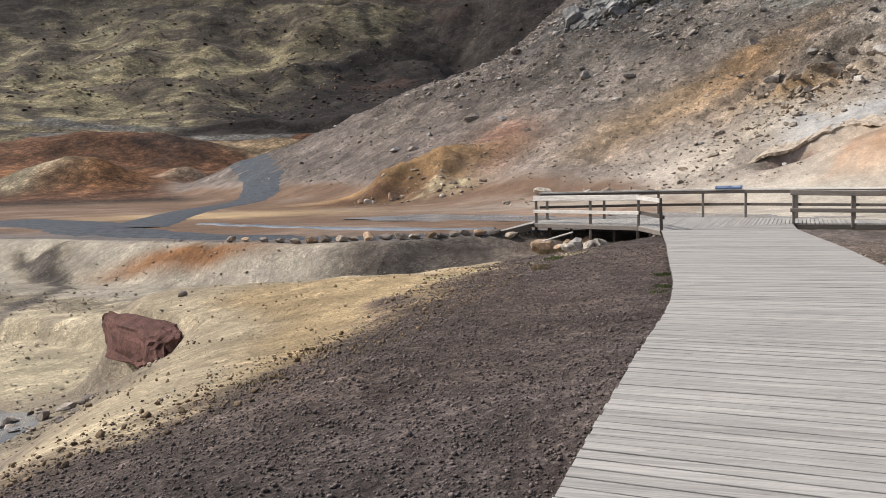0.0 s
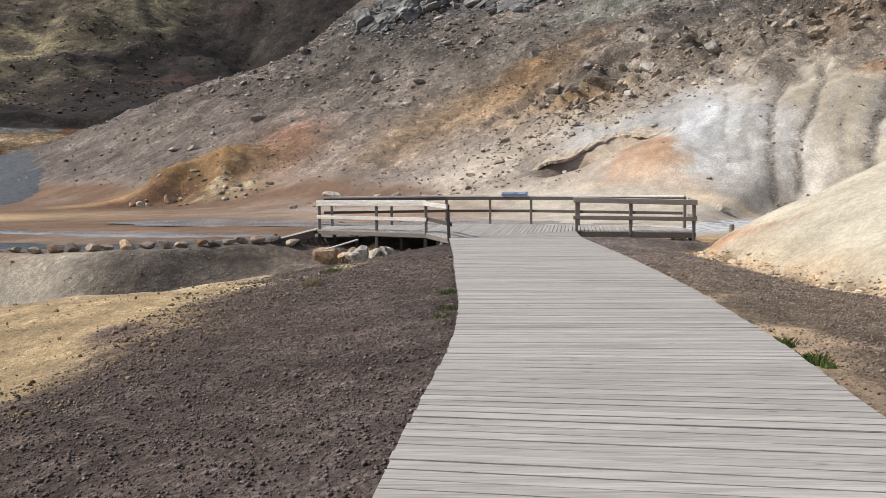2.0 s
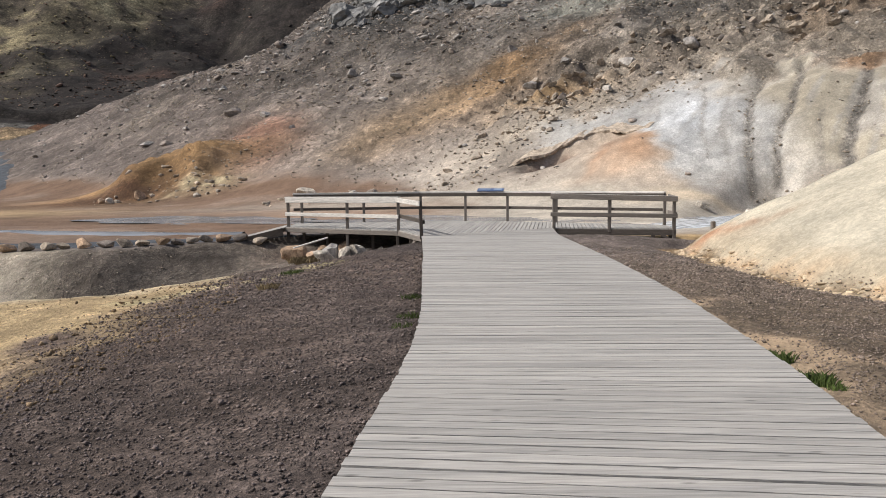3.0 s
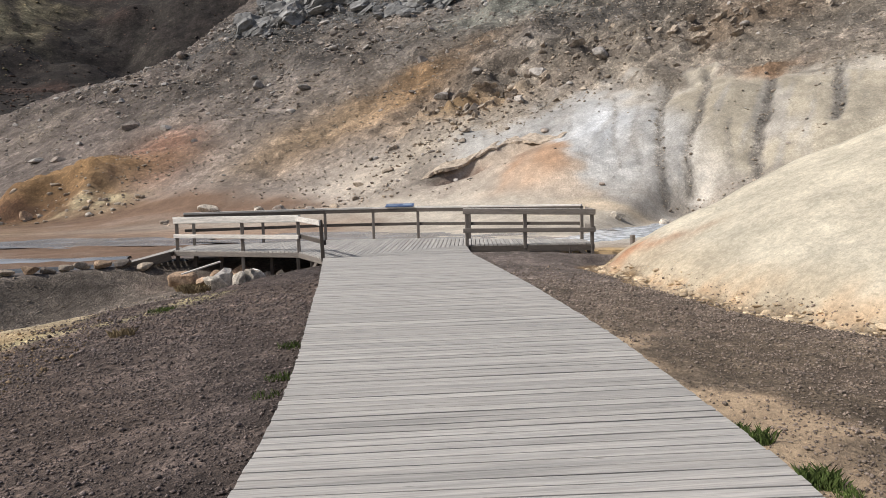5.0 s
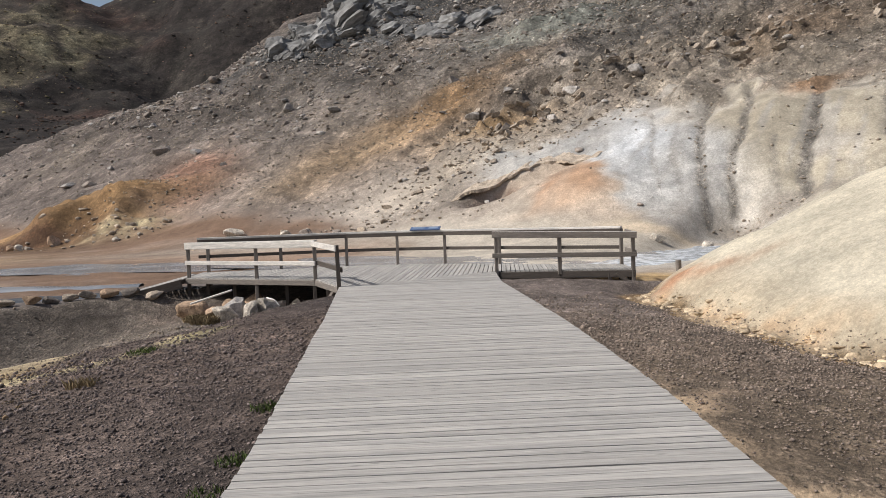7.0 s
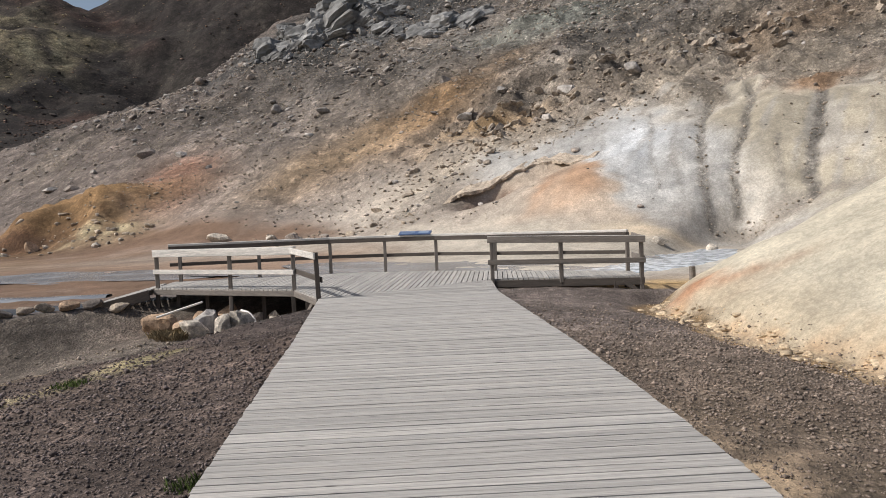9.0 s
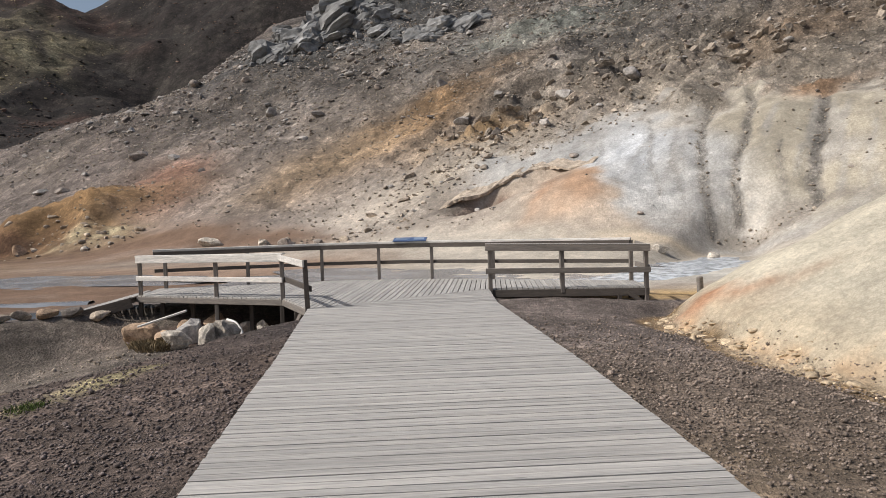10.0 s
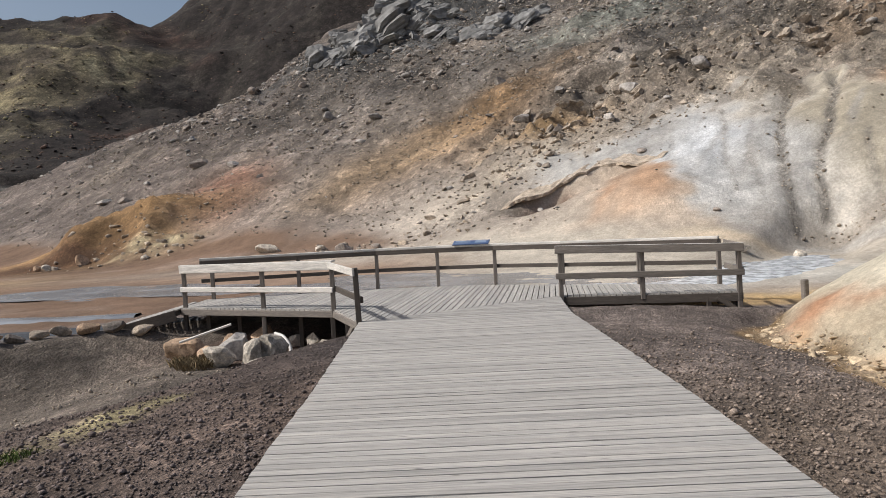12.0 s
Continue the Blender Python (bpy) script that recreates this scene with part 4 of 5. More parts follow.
def build_stake():
    x, y = 8.15, 17.55
    g = level_at(x, y)
    bm = box((0.13, 0.11, 0.85), 0.02, 0.01)
    ob = tagged(part("wooden_stake", bm, RAILWOOD, None), "short weathered wooden stake in the pale ground", "stake")
    ob.matrix_basis = pose(x, y, g + 0.26, 3, -4, 20)


build_boardwalk()
build_platform()
build_railings()
build_ramp()
build_sign()
build_stake()


# ---------------------------------------------------------------- stones near the platform
def edging_stones():
    line = np.array([(-5.9, 21.0), (-6.5, 20.9), (-7.4, 20.6), (-8.6, 19.5), (-10.0, 18.5), (-12.2, 18.0), (-14.4, 17.9), (-16.5, 18.2)])
    seg = np.linalg.norm(np.diff(line, axis=0), axis=1)
    along = np.r_[0, np.cumsum(seg)]
    s, k = 0.1, 0
    while s < along[-1]:
        x, y = np.interp(s, along, line[:, 0]), np.interp(s, along, line[:, 1])
        x2, y2 = np.interp(s + 0.3, along, line[:, 0]), np.interp(s + 0.3, along, line[:, 1])
        run = math.degrees(math.atan2(y2 - y, x2 - x)) + random.uniform(-18, 18)
        size = random.uniform(0.46, 0.64) if s < 9 else random.uniform(0.34, 0.50)
        boulder("edging_stone", x, y, size, random.uniform(0.46, 0.62), (CLAYROCK, BASALT, TANROCK, CLAYROCK)[k % 4], 300 + k, "rounded lava stone edging the gravel path", "stones along the path edge", run, 0.14, category="stone")
        s += size * random.uniform(0.92, 1.1) if s < 9 else size * random.uniform(1.2, 2.2)
        k += 1


edging_stones()
for k, (x, y, size, squash, mat, turn, words) in enumerate((
    (-4.75, 19.9, 0.75, 0.62, TANROCK, 10, "brown angular boulder half sunk in gravel"),
    (-3.55, 19.6, 0.72, 0.80, GREYROCK, 30, "blue-grey angular boulder beside the platform"),
    (-4.0, 19.25, 0.50, 0.72, TANROCK, 70, "rusty angular boulder beside the platform"),
    (-3.55, 18.7, 0.66, 0.75, PALEROCK, 20, "pale angular boulder beside the platform"),
    (-2.95, 18.9, 0.62, 0.90, PALEROCK, 95, "pale upright boulder beside the platform"),
    (-2.65, 19.3, 0.72, 0.85, PALEROCK, 50, "large pale boulder beside the platform"),
    (-2.75, 18.55, 0.50, 0.35, PALEROCK, 15, "flat pale stone beside the boulders"),
    (-2.5, 20.9, 0.42, 0.7, PALEROCK, 15, "whitish stone under the platform"),
    (-1.95, 20.4, 0.48, 0.8, PALEROCK, 80, "whitish stone under the platform"),
    (-1.55, 19.9, 0.55, 0.6, PALEROCK, 40, "whitish stone under the platform"),
    (-1.25, 18.6, 0.40, 0.6, PALEROCK, 40, "whitish stone under the platform"),
    (-0.95, 18.0, 0.36, 0.6, PALEROCK, 10, "whitish stone under the platform"),
    (-3.3, 21.3, 0.5, 0.7, TANROCK, 60, "reddish stone under the platform"),
    (-3.9, 20.9, 0.42, 0.7, TANROCK, 20, "reddish stone under the platform"),
)):
    boulder("boulder", x + 0.15, y - 0.35, size * 1.3, squash * 1.05, mat, 520 + k, words, "rocks beside the platform", turn, 0.22)

lath = tagged(beam("timber_lath", (-4.50, 19.1, -0.52), (-3.45, 19.4, -0.22), 0.14, 0.04, PALEWOOD, None), "pale timber lath lying across the boulders", "lath")


def build_hose():
    cu = bpy.data.curves.new("hose", "CURVE")
    cu.dimensions, cu.bevel_depth, cu.bevel_resolution = "3D", 0.04, 3
    sp = cu.splines.new("BEZIER")
    pts = [(-2.60, 19.8, -0.52), (-2.34, 19.55, -0.60), (-2.18, 19.35, -0.85), (-2.22, 19.2, -1.1), (-2.45, 19.1, -1.25)]
    sp.bezier_points.add(len(pts) - 1)
    for p, q in zip(sp.bezier_points, pts):
        p.co, p.handle_left_type, p.handle_right_type = q, "AUTO", "AUTO"
    ob = new("drain_hose", cu)
    me = bpy.data.meshes.new_from_object(ob.evaluated_get(bpy.context.evaluated_depsgraph_get()))
    bpy.data.objects.remove(ob)
    me.materials.append(PLASTIC)
    tagged(new("drain_hose", me), "curved white plastic drain hose under the platform", "hose")


build_hose()

# red scoria ledge in the gully
v, f = chipped(4, 77, 0.5)
v = v * np.array((1.9, 0.55, 1.0)) * (1 + 0.15 * layered(v[:, 0] * 3 + v[:, 2] * 2, v[:, 1] * 3 + v[:, 2], 1.0, 3, 9))[:, None]
v[:, 0] = np.sign(v[:, 0]) * np.abs(v[:, 0] / 1.9) ** 0.45 * 1.5
v[:, 2] = np.sign(v[:, 2]) * np.abs(v[:, 2]) ** 0.5 * 0.55
ledge = tagged(new("rock_ledge", mesh_of("rock_ledge", v, f, REDROCK)), "dark red scoria ledge cut off in the gully", "rock")
ledge.matrix_basis = pose(-9.95, 4.15, -1.24, 0, 0, -25)


# ---------------------------------------------------------------- rocks on the slope
def slope_rocks():
    for k, (x, y, size, squash) in enumerate((
        (-22.8, 81.1, 2.3, 0.45), (-18.6, 78.2, 1.6, 0.45), (-26.9, 92.5, 1.9, 0.45), (-28.9, 77.5, 2.0, 0.4), (-31.6, 79.4, 1.8, 0.35),
        (-4.9, 77.7, 1.5, 0.7), (-21.9, 101.8, 1.7, 0.7), (-10.2, 83.5, 1.5, 0.9), (-27.7, 80.0, 0.9, 0.6), (-40.9, 90.5, 1.0, 0.6),
        (-14.2, 69.5, 0.8, 0.6), (6.6, 72.7, 1.6, 0.5), (0.9, 79.2, 1.1, 0.8), (10.7, 65.2, 1.0, 0.8), (7.6, 63.8, 1.6, 0.5),
        (9.5, 58.3, 1.3, 0.8), (15.2, 61.6, 2.1, 0.5), (12.7, 56.5, 1.1, 0.6), (13.9, 39.5, 0.42, 0.6), (19.9, 59.3, 1.8, 0.6),
    )):
        boulder("boulder", x, y, size, squash, GREYROCK if k % 3 else BASALT, 700 + k, "grey lava boulder lying on the scree slope", "boulders on the slope", 25 + 37 * k, 0.3)
    for k, (x, y, size, squash, mat) in enumerate((
        (-9.5, 50.9, 1.9, 0.4, PALEROCK), (-24.2, 57.4, 1.3, 0.9, TANROCK), (-26.2, 56.4, 1.1, 0.6, PALEROCK), (-25.4, 56.2, 0.7, 0.6, PALEROCK),
        (-27.0, 57.2, 1.0, 0.8, TANROCK), (-19.0, 55.5, 0.8, 0.6, PALEROCK), (-17.5, 56.2, 0.6, 0.6, PALEROCK), (-4.6, 48.0, 1.2, 0.6, BASALT),
        (-6.2, 49.2, 1.0, 0.6, PALEROCK), (-2.8, 47.5, 0.8, 0.6, BASALT), (13.3, 35.0, 0.9, 0.6, PALEROCK), (16.0, 35.5, 0.8, 0.6, PALEROCK),
    )):
        boulder("boulder", x, y, size, squash, mat, 740 + k, "pale mineral-stained boulder at the slope's foot", "boulders at the slope foot", 11 + 53 * k, 0.3)
    rng = np.random.RandomState(5)
    n = 90000
    x, y = rng.uniform(-60, 50, n), rng.uniform(34, 135, n)
    hill = 0.289 * x + 0.408 * y - 18.6
    spur = np.interp(x, [-120, -57, -25, -19, 0, 200], [104, 107, 113, 150, 260, 300])
    dens = 0.10 + 0.55 * smooth(8, 21, hill) + 0.45 * smooth(-0.1, 0.7, layered(x, y, 9, 4, 205)) * smooth(3, 11, hill + 0.12 * x)
    dens = dens * (1 - 0.9 * bulge(x, y, 20, 46, 12, 6, 15)) * (1 - 0.6 * bulge(x, y, -8, 58, 12, 7, 20)) * smooth(0.5, 2, hill) * smooth(4, -1, y - spur)
    dens = dens * (1 - 0.93 * smooth(1.5, -0.5, hill + 0.5 - np.minimum(3.4 + 0.31 * (x - 8.5), 8.2)) * smooth(8, 12, x))
    keep = rng.uniform(0, 1, n) < dens * 0.42
    x, y = x[keep], y[keep]
    size = np.clip(np.exp(rng.normal(-1.35, 0.58, len(x))), 0.11, 1.5) * (0.75 + 0.5 * smooth(60, 105, y))
    z = ground_z(x, y)
    small = rng.uniform(-45, 42, 60000), rng.uniform(36, 108, 60000)
    rise = 0.289 * small[0] + 0.408 * small[1] - 18.6
    bare = smooth(0.8, -0.5, rise - scar_top(small[0])) * smooth(6, 10, small[0])
    thick = (0.15 + 0.5 * smooth(3, 14, rise) + 0.5 * smooth(0.0, 0.6, layered(*small, 6, 4, 207))) * smooth(0.3, 1.5, rise) * (1 - 0.9 * bare) * 0.55
    some = rng.uniform(0, 1, 60000) < thick
    sx, sy = small[0][some], small[1][some]
    scattered("rubble", list(zip(sx, sy, ground_z(sx, sy))), np.clip(np.exp(rng.normal(-1.75, 0.35, len(sx))), 0.09, 0.34), LUMPROCK, "small brown stones strewn over the slope", "rubble", 0, 0.7, 45, 0.3)
    half = rng.uniform(0, 1, len(x)) < 0.5
    for sel, mat, words, sd in ((half, BASALT, "brown lava rubble strewn over the slope", 6), (~half, GREYROCK, "grey lava rubble strewn over the slope", 7)):
        for part_sel, level in ((sel & (size > 0.40), 2), (sel & (size <= 0.40), 1)):
            scattered("rubble", list(zip(x[part_sel], y[part_sel], z[part_sel])), size[part_sel] * 1.1, mat, words, "rubble", level, 0.55, sd + level, 0.38)


def outcrop(spots, seed, label, mat=None, thin=(0.24, 0.46)):
    """Stacked slabs of lava, dipping one way."""
    rng = np.random.RandomState(seed)
    crag = tagged(new("rock_outcrop"), label, "rock outcrop")
    kinds = []
    for k in range(8):
        v, f = chipped(3, seed * 50 + k, 0.5)
        v = v * (1 + 0.09 * rng.normal(size=(len(v), 1)).clip(-1.2, 1.2))
        kinds.append(mesh_of("slab", v, f, mat or CRAG))
    for cx, cy, spread, count, big in spots:
        for _ in range(count):
            sx, sy, sz = big * rng.uniform(0.6, 1.3), big * rng.uniform(0.4, 0.8), big * rng.uniform(*thin)
            x, y = cx + rng.normal() * spread, cy + rng.normal() * spread * 0.6
            ob = new("slab", kinds[rng.randint(8)])
            ob.parent = crag
            m = pose(x, y, level_at(x, y) + 0.15 * sz, rng.uniform(5, 30), rng.uniform(-38, -8), rng.uniform(-30, 30))
            ob.matrix_basis = m @ Matrix.Diagonal((sx / 2, sy / 2, sz / 2, 1))
    return crag


def far_rocks():
    rng = np.random.RandomState(23)
    n = 60000
    x, y = rng.uniform(-330, 20, n), rng.uniform(110, 520, n)
    s = -0.5 * x + 0.87 * y
    spur = np.interp(x, [-120, -57, -25, -19, 0, 200], [104, 107, 113, 150, 260, 300])
    dens = 0.30 * smooth(255, 300, s) + 0.05 * smooth(110, 130, s)
    dens = dens * (0.4 + 0.9 * smooth(-0.2, 0.5, layered(x, y, 35, 4, 231))) * smooth(10, 30, y - spur) * smooth(560, 500, s)
    keep = rng.uniform(0, 1, n) < dens
    x, y = x[keep], y[keep]
    size = np.clip(np.exp(rng.normal(-0.15, 0.55, len(x))), 0.4, 4.0) * (0.5 + 0.5 * smooth(180, 330, -0.5 * x + 0.87 * y))
    z = ground_z(x, y)
    mossy = (x < -140) & (rng.uniform(0, 1, len(x)) < 0.55)
    rusty = ~mossy & (rng.uniform(0, 1, len(x)) < 0.5)
    dark = ~mossy & ~rusty
    scattered("far_rubble", list(zip(x[dark], y[dark], z[dark])), size[dark], FARROCK, "dark lava rubble on the far hills", "rubble", 1, 0.4, 24)
    scattered("far_rubble", list(zip(x[rusty], y[rusty], z[rusty])), size[rusty], FARRUST, "rusty brown rubble on the far hills", "rubble", 1, 0.4, 28)
    scattered("far_tussocks", list(zip(x[mossy], y[mossy], z[mossy])), size[mossy], TUSSOCK, "dry olive moss tussocks on the far hill", "moss", 1, 0.35, 25)
    n = 110
    x, y = rng.normal(-20.5, 3.0, n), rng.normal(58.5, 1.8, n)
    scattered("rubble", list(zip(x, y, ground_z(x, y))), np.clip(np.exp(rng.normal(-1.25, 0.5, n)), 0.12, 0.9), CLAYROCK, "tan broken rock on the ochre mound", "rubble", 2, 0.7, 26, 0.42)
    n = 700
    u = rng.uniform(0, 1, n)
    x, y = 2 + 26 * u + rng.normal(0, 2.0, n), 55 + 9 * u + rng.normal(0, 3.0, n)
    scattered("rubble", list(zip(x, y, ground_z(x, y))), np.clip(np.exp(rng.normal(-1.2, 0.55, n)), 0.12, 1.1), LUMPROCK, "broken brown lava lumps across the slope", "rubble", 2, 0.6, 29, 0.4)
    x, y = rng.uniform(16, 38, 9000), rng.uniform(36, 56, 9000)
    bed = runnel(x, y)[1] + 1.2 * bulge(x, y, 19.6, 37.3, 3.6, 1.0, -30)
    keep = (bed > 0.5) & (rng.uniform(0, 1, 9000) < 0.5 * bed)
    x, y = x[keep], y[keep]
    scattered("rubble", list(zip(x, y, ground_z(x, y))), np.clip(np.exp(rng.normal(-2.0, 0.4, len(x))), 0.08, 0.4), LUMPROCK, "brown stones lodged in the clay gullies", "rubble", 1, 0.75, 30)
    n = 160
    x, y = rng.uniform(-12, 3, n), rng.normal(48.5, 1.0, n)
    scattered("rubble", list(zip(x, y, ground_z(x, y))), np.clip(np.exp(rng.normal(-1.35, 0.5, n)), 0.12, 0.8), CLAYROCK, "pale broken rock at the slope's foot", "rubble", 2, 0.55, 27, 0.4)


slope_rocks()
far_rocks()
outcrop([(-12, 100, 1.8, 16, 2.4), (-10, 103, 2.0, 14, 5.0), (-6.5, 105, 2.0, 12, 6.0), (-8.5, 103, 2.6, 22, 3.2), (-3, 103.5, 2.8, 26, 3.4), (0, 102.5, 2.6, 22, 2.6)], 3, "craggy grey lava outcrop at the top of the slope", None, (0.35, 0.7))
outcrop([(5, 96.5, 1.5, 8, 3.4), (8, 96.5, 1.4, 8, 5.0), (11, 96, 1.4, 9, 4.2), (9, 94, 2.6, 14, 1.8)], 4, "slabby grey lava outcrop above the scree", None, (0.28, 0.55))
outcrop([(24, 60, 3.5, 26, 1.1), (32, 58, 3.5, 26, 1.3), (16, 62, 3.0, 22, 1.1), (11, 60, 2.5, 20, 1.0), (8, 56, 2.0, 12, 0.9)], 5, "broken brown lava ledge across the slope", LUMPROCK, (0.45, 0.9))


def clay_lip():
    """A ragged crust of clay that juts out over the fissure below it."""
    line = np.array(FISSURE)
    along = np.r_[0, np.cumsum(np.linalg.norm(np.diff(line, axis=0), axis=1))]
    u = np.linspace(0, along[-1], 150)
    px, py = np.interp(u, along, line[:, 0]), np.interp(u, along, line[:, 1])
    jut = 0.30 + 0.22 * layered(u, 0 * u, 0.8, 4, 221) + 0.35 * np.exp(-((u - 2.3) / 1.3) ** 2)
    jut = jut * smooth(0, 0.8, u) * smooth(along[-1], along[-1] - 2, u)
    thick = 0.13 + 0.08 * layered(u, 0 * u + 3, 0.6, 3, 223) + 0.10 * np.exp(-((u - 2.3) / 1.3) ** 2)
    dx, dy = -0.578, -0.816
    rows = []
    for back, sink, low in ((1.6, 0.10, 0.0), (0.7, -0.02, 0.0), (0.1, -0.05, 0.0), (-1.0, -0.02, 0.0), (-1.0, 0.0, 1.0), (0.9, 0.05, 1.6)):
        off = np.where(back < 0, jut, -back + 0 * u)
        x, y = px + dx * off, py + dy * off
        base = ground_z(px - dx * 0.7, py - dy * 0.7) - 0.5 * (0.7 + np.minimum(off, 0.5) * 0.55)
        top = np.where(off < -0.5, ground_z(x, y), base) - sink + 0.05 * layered(x, y, 0.5, 3, 225)
        rows.append(np.stack([x, y, top - low * thick - (0.25 if low > 1 else 0)], 1))
    k, v = len(u), np.concatenate(rows)
    f = [(r * k + c, r * k + c + 1, (r + 1) * k + c + 1, (r + 1) * k + c) for r in range(5) for c in range(k - 1)]
    return tagged(new("clay_crust", mesh_of("clay_crust", v, f, CLAYROCK)), "ragged grey clay crust jutting over a dark rusty hollow", "rock")


clay_lip()

# ---------------------------------------------------------------- steam
def steam_material():
    """Thin white vapour, denser in its middle and torn by wind."""
    m = bpy.data.materials.new("steam")
    m.use_nodes = True
    n, l = m.node_tree.nodes, m.node_tree.links
    n.remove(n["Principled BSDF"])
    tc = n.new("ShaderNodeTexCoord")
    at = n.new("ShaderNodeAttribute")
    at.attribute_name = "density"
    torn = ranged(n, l, noise_node(n, l, 0.55, 4, tc.outputs["Object"], 0.6), 0.35, 1.35)
    thick = times(n, l, at.outputs["Fac"], torn)
    clear, vapour, through_it, both, mix = (n.new("ShaderNode" + k) for k in ("BsdfTransparent", "BsdfDiffuse", "BsdfTranslucent", "MixShader", "MixShader"))
    vapour.inputs[0].default_value = through_it.inputs[0].default_value = (0.85, 0.86, 0.88, 1)
    l.new(vapour.outputs[0], both.inputs[1])
    l.new(through_it.outputs[0], both.inputs[2])
    both.inputs[0].default_value = 0.2
    l.new(thick, mix.inputs[0])
    l.new(clear.outputs[0], mix.inputs[1])
    l.new(both.outputs[0], mix.inputs[2])
    l.new(mix.outputs[0], n["Material Output"].inputs[0])
    return m


STEAM = steam_material()


def steam(x, y, width, height, drift, strength, seed, label):
    """A folded veil that widens and thins as it rises."""
    g = level_at(x, y)
    vs, dens, nu, nv = [], [], 24, 24
    for j in range(nv + 1):
        v = j / nv
        for i in range(nu + 1):
            u = 2 * i / nu - 1
            px = u * width * (0.2 + 0.3 * v) + drift * v * v + 0.3 * math.sin(3 * v + seed)
            py = 0.12 * width * math.sin(3.5 * u + 2 * v + seed)
            vs.append((px, py, height * v))
            dens.append(strength * max(0.0, 1 - u * u) ** 1.5 * (1 - v) ** 0.9 * min(1.0, v * 8 + 0.15))
    fs = [(j * (nu + 1) + i, j * (nu + 1) + i + 1, (j + 1) * (nu + 1) + i + 1, (j + 1) * (nu + 1) + i) for j in range(nv) for i in range(nu)]
    me = mesh_of("steam", vs, fs, STEAM, True)
    me.attributes.new("density", "FLOAT", "POINT").data.foreach_set("value", np.array(dens, np.float32))
    ob = new("steam", me)
    ob.matrix_basis = pose(x, y, g, 0, 0, -50)
    return tagged(ob, label, "steam", kind="stuff")


steam(-5.2, 49.5, 8.5, 11.0, 1.8, 1.25, 1, "thin white steam rising from the slope's foot")
steam(-10.5, 50.5, 3.6, 3.0, -0.5, 1.1, 4, "thin white steam over pale rocks")
steam(-16.0, 60.0, 3.4, 5.0, 0.6, 0.7, 6, "faint steam beside the ochre mound")
steam(-73.0, 74.0, 8.5, 5.0, -1.0, 1.7, 2, "white steam over a hot spring on the plain")


# ---------------------------------------------------------------- gravel and plants beside the boards
def gravel():
    rng = np.random.RandomState(11)
    n = 330000
    x, y = rng.uniform(-7, 8, n), rng.uniform(-6.5, 17.5, n)
    left, right = x < left_edge(y) - 0.03, x > right_edge(y) + 0.03
    far = np.hypot(x - 1, y + 2)
    d = 0.56 * smooth(19, 4, far)
    d = np.where(left, d * smooth(-1.2, 0.6, x + 3.6 + 0.4 * layered(x, y, 1.2, 3, 7)), d)
    d = np.where(right, d * smooth(0.6, -0.2, x - mound_foot(y)) * (1 - 0.8 * smooth(0.9, 0.35, x + 0.5 * layered(x, y, 1.2, 3, 9) - right_edge(y)) * smooth(6, 3, y)), d)
    keep = (left | right) & (rng.uniform(0, 1, n) < d)
    x, y = x[keep], y[keep]
    size = np.clip(np.exp(rng.normal(-3.72, 0.36, len(x))), 0.014, 0.085) * (0.8 + 0.5 * smooth(5, 12, np.hypot(x - 1, y + 2)))
    z = ground_z(x, y)
    on_left = x < 1
    for sel, mat, words, sd in ((on_left, PEBBLE, "dark red-brown lava gravel beside the boardwalk", 12), (~on_left, PEBBLE_BROWN, "brown gravel between boardwalk and mound", 13)):
        scattered("gravel", list(zip(x[sel], y[sel], z[sel])), size[sel], mat, words, "gravel", 0, 0.75, sd, 0.2)


def tuft(x, y, radius, height, blades, mat, label, seed):
    rng = np.random.RandomState(seed)
    vs, fs = [], []
    for _ in range(blades):
        a, r = rng.uniform(0, 6.283), radius * math.sqrt(rng.uniform(0, 1))
        px, py = x + r * math.cos(a), y + r * math.sin(a)
        g = level_at(px, py) - 0.01
        h, b = height * rng.uniform(0.5, 1.1), rng.uniform(0, 6.283)
        lean = h * rng.uniform(0.2, 0.8)
        w = 0.004 + 0.004 * rng.uniform()
        ux, uy = -math.sin(b) * w, math.cos(b) * w
        k = len(vs)
        vs += [(px - ux, py - uy, g), (px + ux, py + uy, g), (px + lean * 0.4 * math.cos(b), py + lean * 0.4 * math.sin(b), g + h * 0.65), (px + lean * math.cos(b), py + lean * math.sin(b), g + h)]
        fs += [(k, k + 1, k + 2), (k + 2, k + 1, k + 3)]
    return tagged(new("grass_tuft", mesh_of("grass_tuft", vs, fs, mat)), label, "grass", kind="stuff")


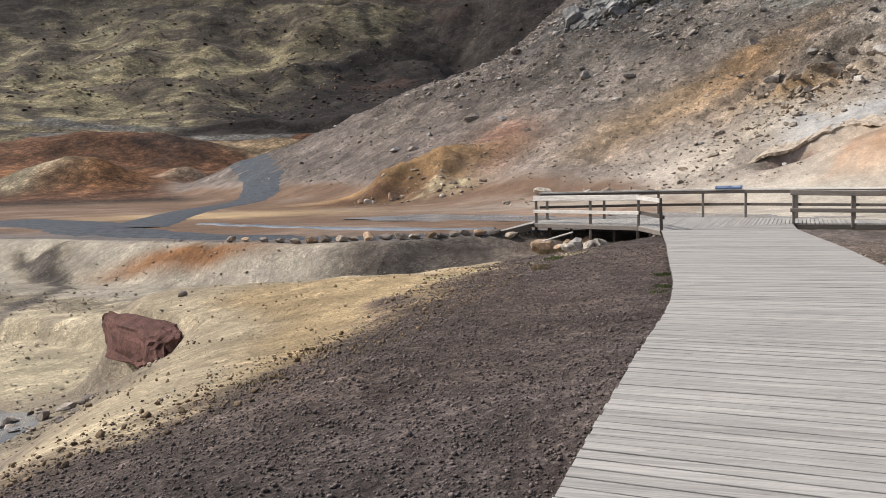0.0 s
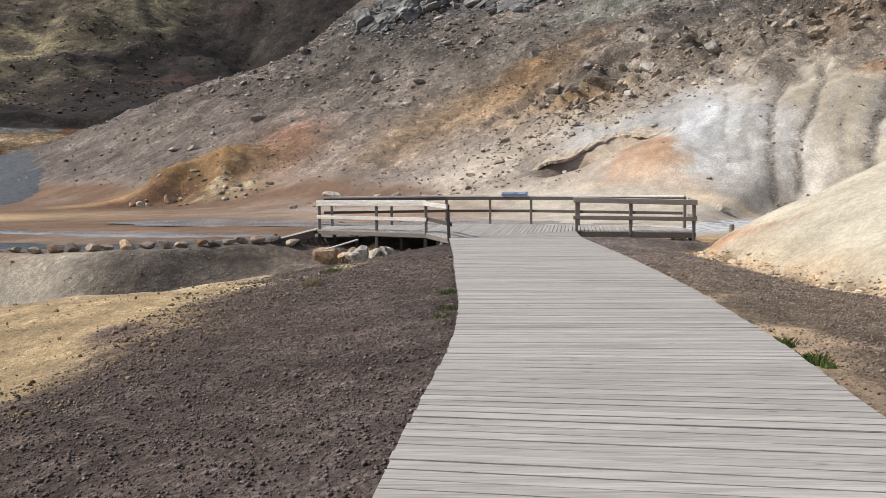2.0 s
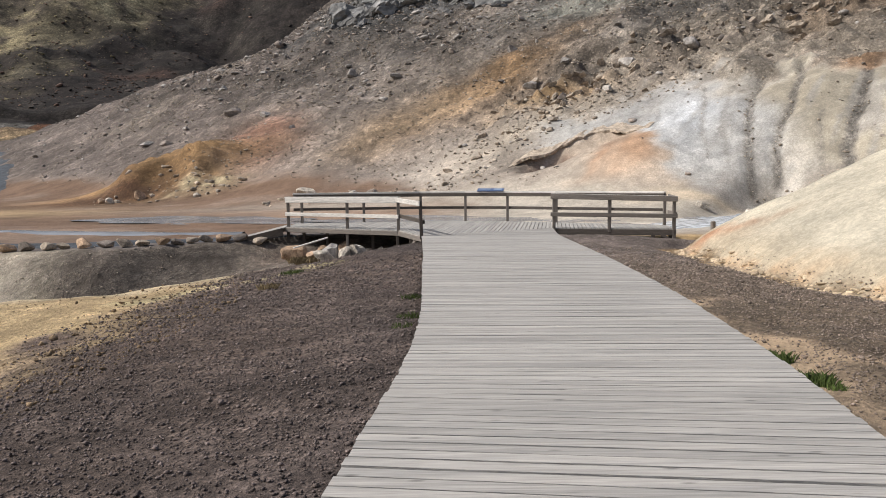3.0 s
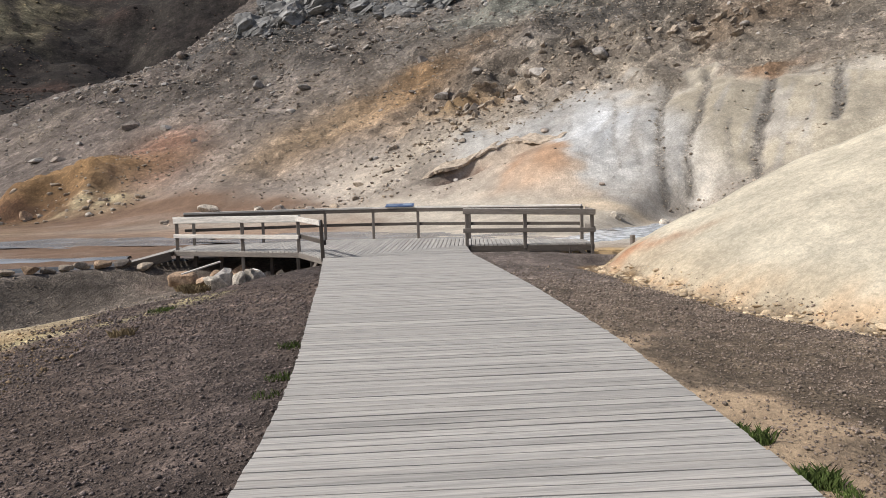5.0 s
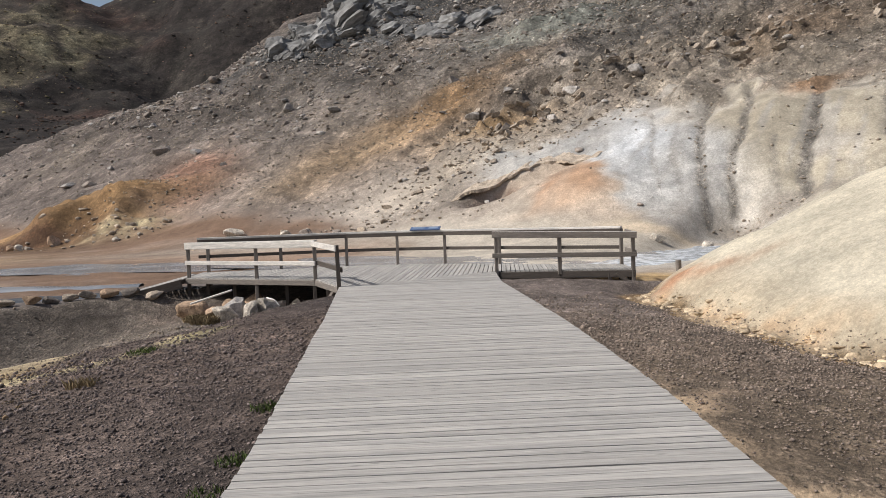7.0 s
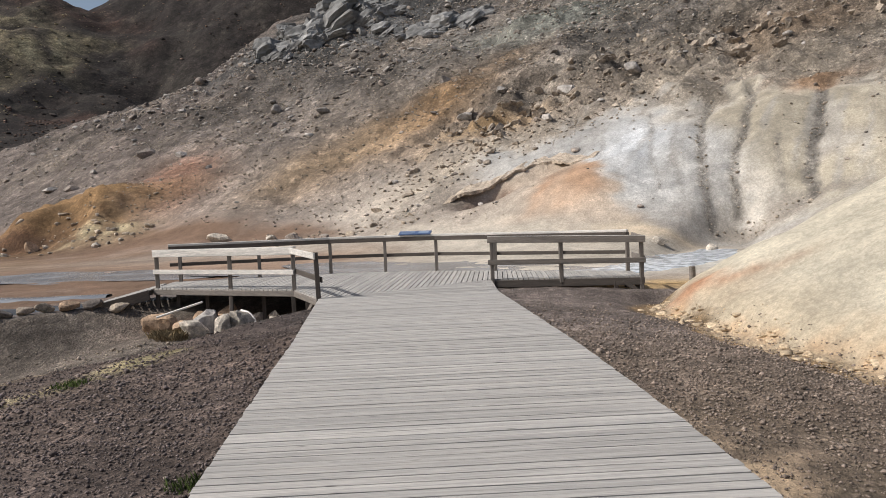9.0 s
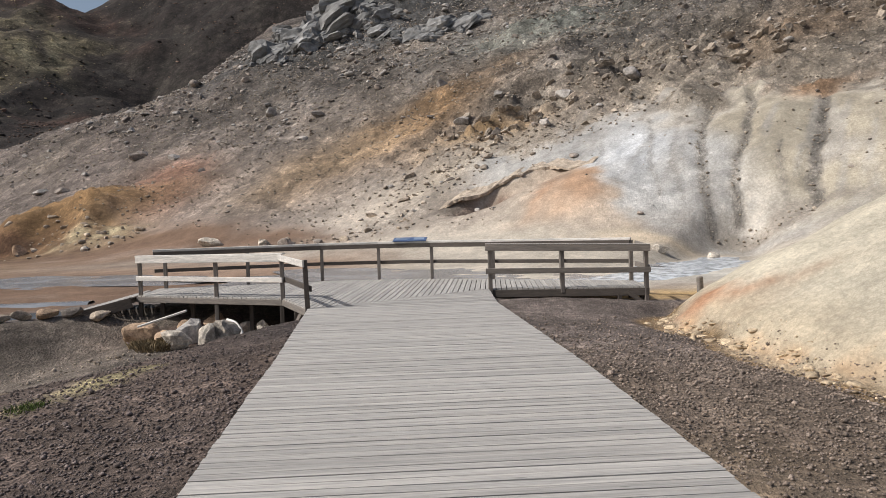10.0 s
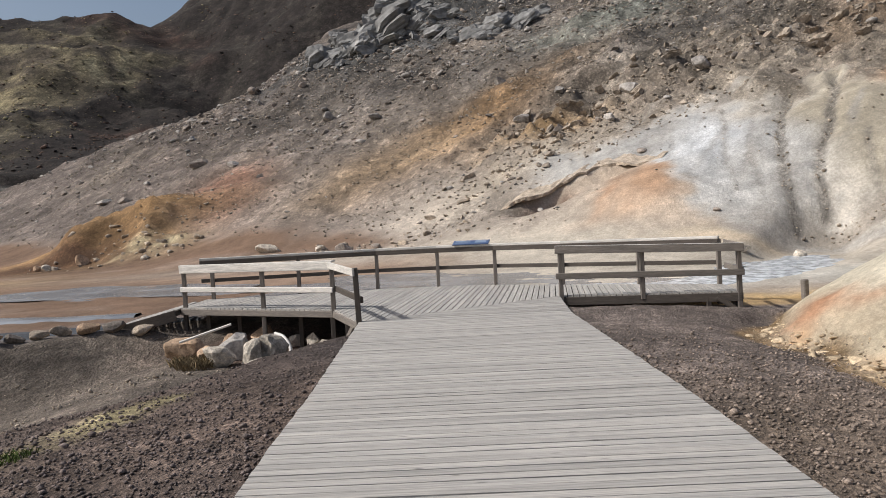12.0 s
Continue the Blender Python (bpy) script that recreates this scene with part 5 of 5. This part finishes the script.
def clods():
    rng = np.random.RandomState(17)
    # ochre crumbs on the spur, thicker towards the dark gravel
    n = 15000
    x, y = rng.uniform(-10, -2.4, n), rng.uniform(-6, 9, n)
    border = np.interp(y, [-8, -4.3, -3.3, -2.2, 0.9, 5.5, 8], [-4.5, -4.2, -3.8, -3.3, -3.1, -3.1, -3.7])
    keep = (rng.uniform(0, 1, n) < 0.10 + 0.7 * smooth(-1.9, 0.1, x - border)) & (x < border + 0.5)
    x, y = x[keep], y[keep]
    size = np.clip(np.exp(rng.normal(-3.45, 0.5, len(x))), 0.015, 0.14)
    scattered("clods", list(zip(x, y, ground_z(x, y))), size, CLODS, "brown earth clods on the ochre spur", "clods", 1, 0.7, 18)
    # crumbs at the foot of the mound and stones in the gully
    n = 800
    y = rng.uniform(3.5, 16.5, n)
    x = mound_foot(y) + rng.normal(0.0, 0.22, n)
    size = np.clip(np.exp(rng.normal(-3.5, 0.5, n)), 0.02, 0.15)
    scattered("clods", list(zip(x, y, ground_z(x, y))), size, MOUNDCLAY, "ochre clay crumbs along the mound's foot", "clods", 1, 0.6, 19)
    n = 300
    y = rng.uniform(2.5, 16.0, n)
    x = mound_foot(y) + rng.normal(-0.02, 0.13, n)
    size = np.clip(np.exp(rng.normal(-1.9, 0.45, n)), 0.07, 0.42)
    scattered("clods", list(zip(x, y, ground_z(x, y))), size, MOUNDCLAY, "cracked tan clay slabs along the mound's foot", "clods", 2, 0.32, 33, 0.40)
    n = 90
    x, y = rng.normal(-10.6, 0.7, n), rng.normal(2.2, 1.2, n)
    scattered("stones", list(zip(x, y, ground_z(x, y))), np.clip(np.exp(rng.normal(-1.9, 0.5, n)), 0.06, 0.5), BASALT, "dark wet stones in the gully stream", "stones", 2, 0.6, 47, 0.25)
    n = 16000
    x, y = rng.uniform(-26, -2.2, n), rng.uniform(0, 19, n)
    keep = (crest_x(y) - x > 0.8) & (rng.uniform(0, 1, n) < 0.35 + 0.6 * layered(x, y, 2.5, 3, 77))
    x, y = x[keep], y[keep]
    size = np.clip(np.exp(rng.normal(-3.05, 0.62, len(x))), 0.025, 0.45)
    scattered("stones", list(zip(x, y, ground_z(x, y))), size, CLAYROCK, "small tan stones scattered in the gully", "stones", 1, 0.65, 20)


gravel()
clods()
for k, (x, y, r, h, n) in enumerate(((3.11, 0.85, 0.07, 0.07, 130), (3.13, 0.6, 0.09, 0.09, 190), (3.08, -0.15, 0.12, 0.10, 300), (3.12, -0.35, 0.07, 0.06, 90))):
    tuft(x, y, r, h, n, GRASS, "short green grass tuft at the boardwalk's edge", 20 + k)
for k, (x, y, r, h, n) in enumerate(((-0.06, 3.1, 0.13, 0.07, 120), (-0.10, 4.6, 0.14, 0.08, 130), (-0.1, 2.4, 0.12, 0.06, 90), (-2.55, 9.0, 0.22, 0.08, 200))):
    tuft(x, y, r, h, n, GRASS, "thin green grass beside the boardwalk", 40 + k)
for k, (x, y, r, h, n) in enumerate(((-2.45, 6.6, 0.16, 0.11, 240), (-3.9, -0.6, 0.25, 0.09, 50), (-3.6, -2.2, 0.25, 0.09, 50), (-3.9, 18.3, 0.4, 0.25, 420), (-4.3, 18.7, 0.3, 0.2, 300))):
    tuft(x, y, r, h, n, DRYGRASS, "dry brown grass tuft in gravel", 60 + k)
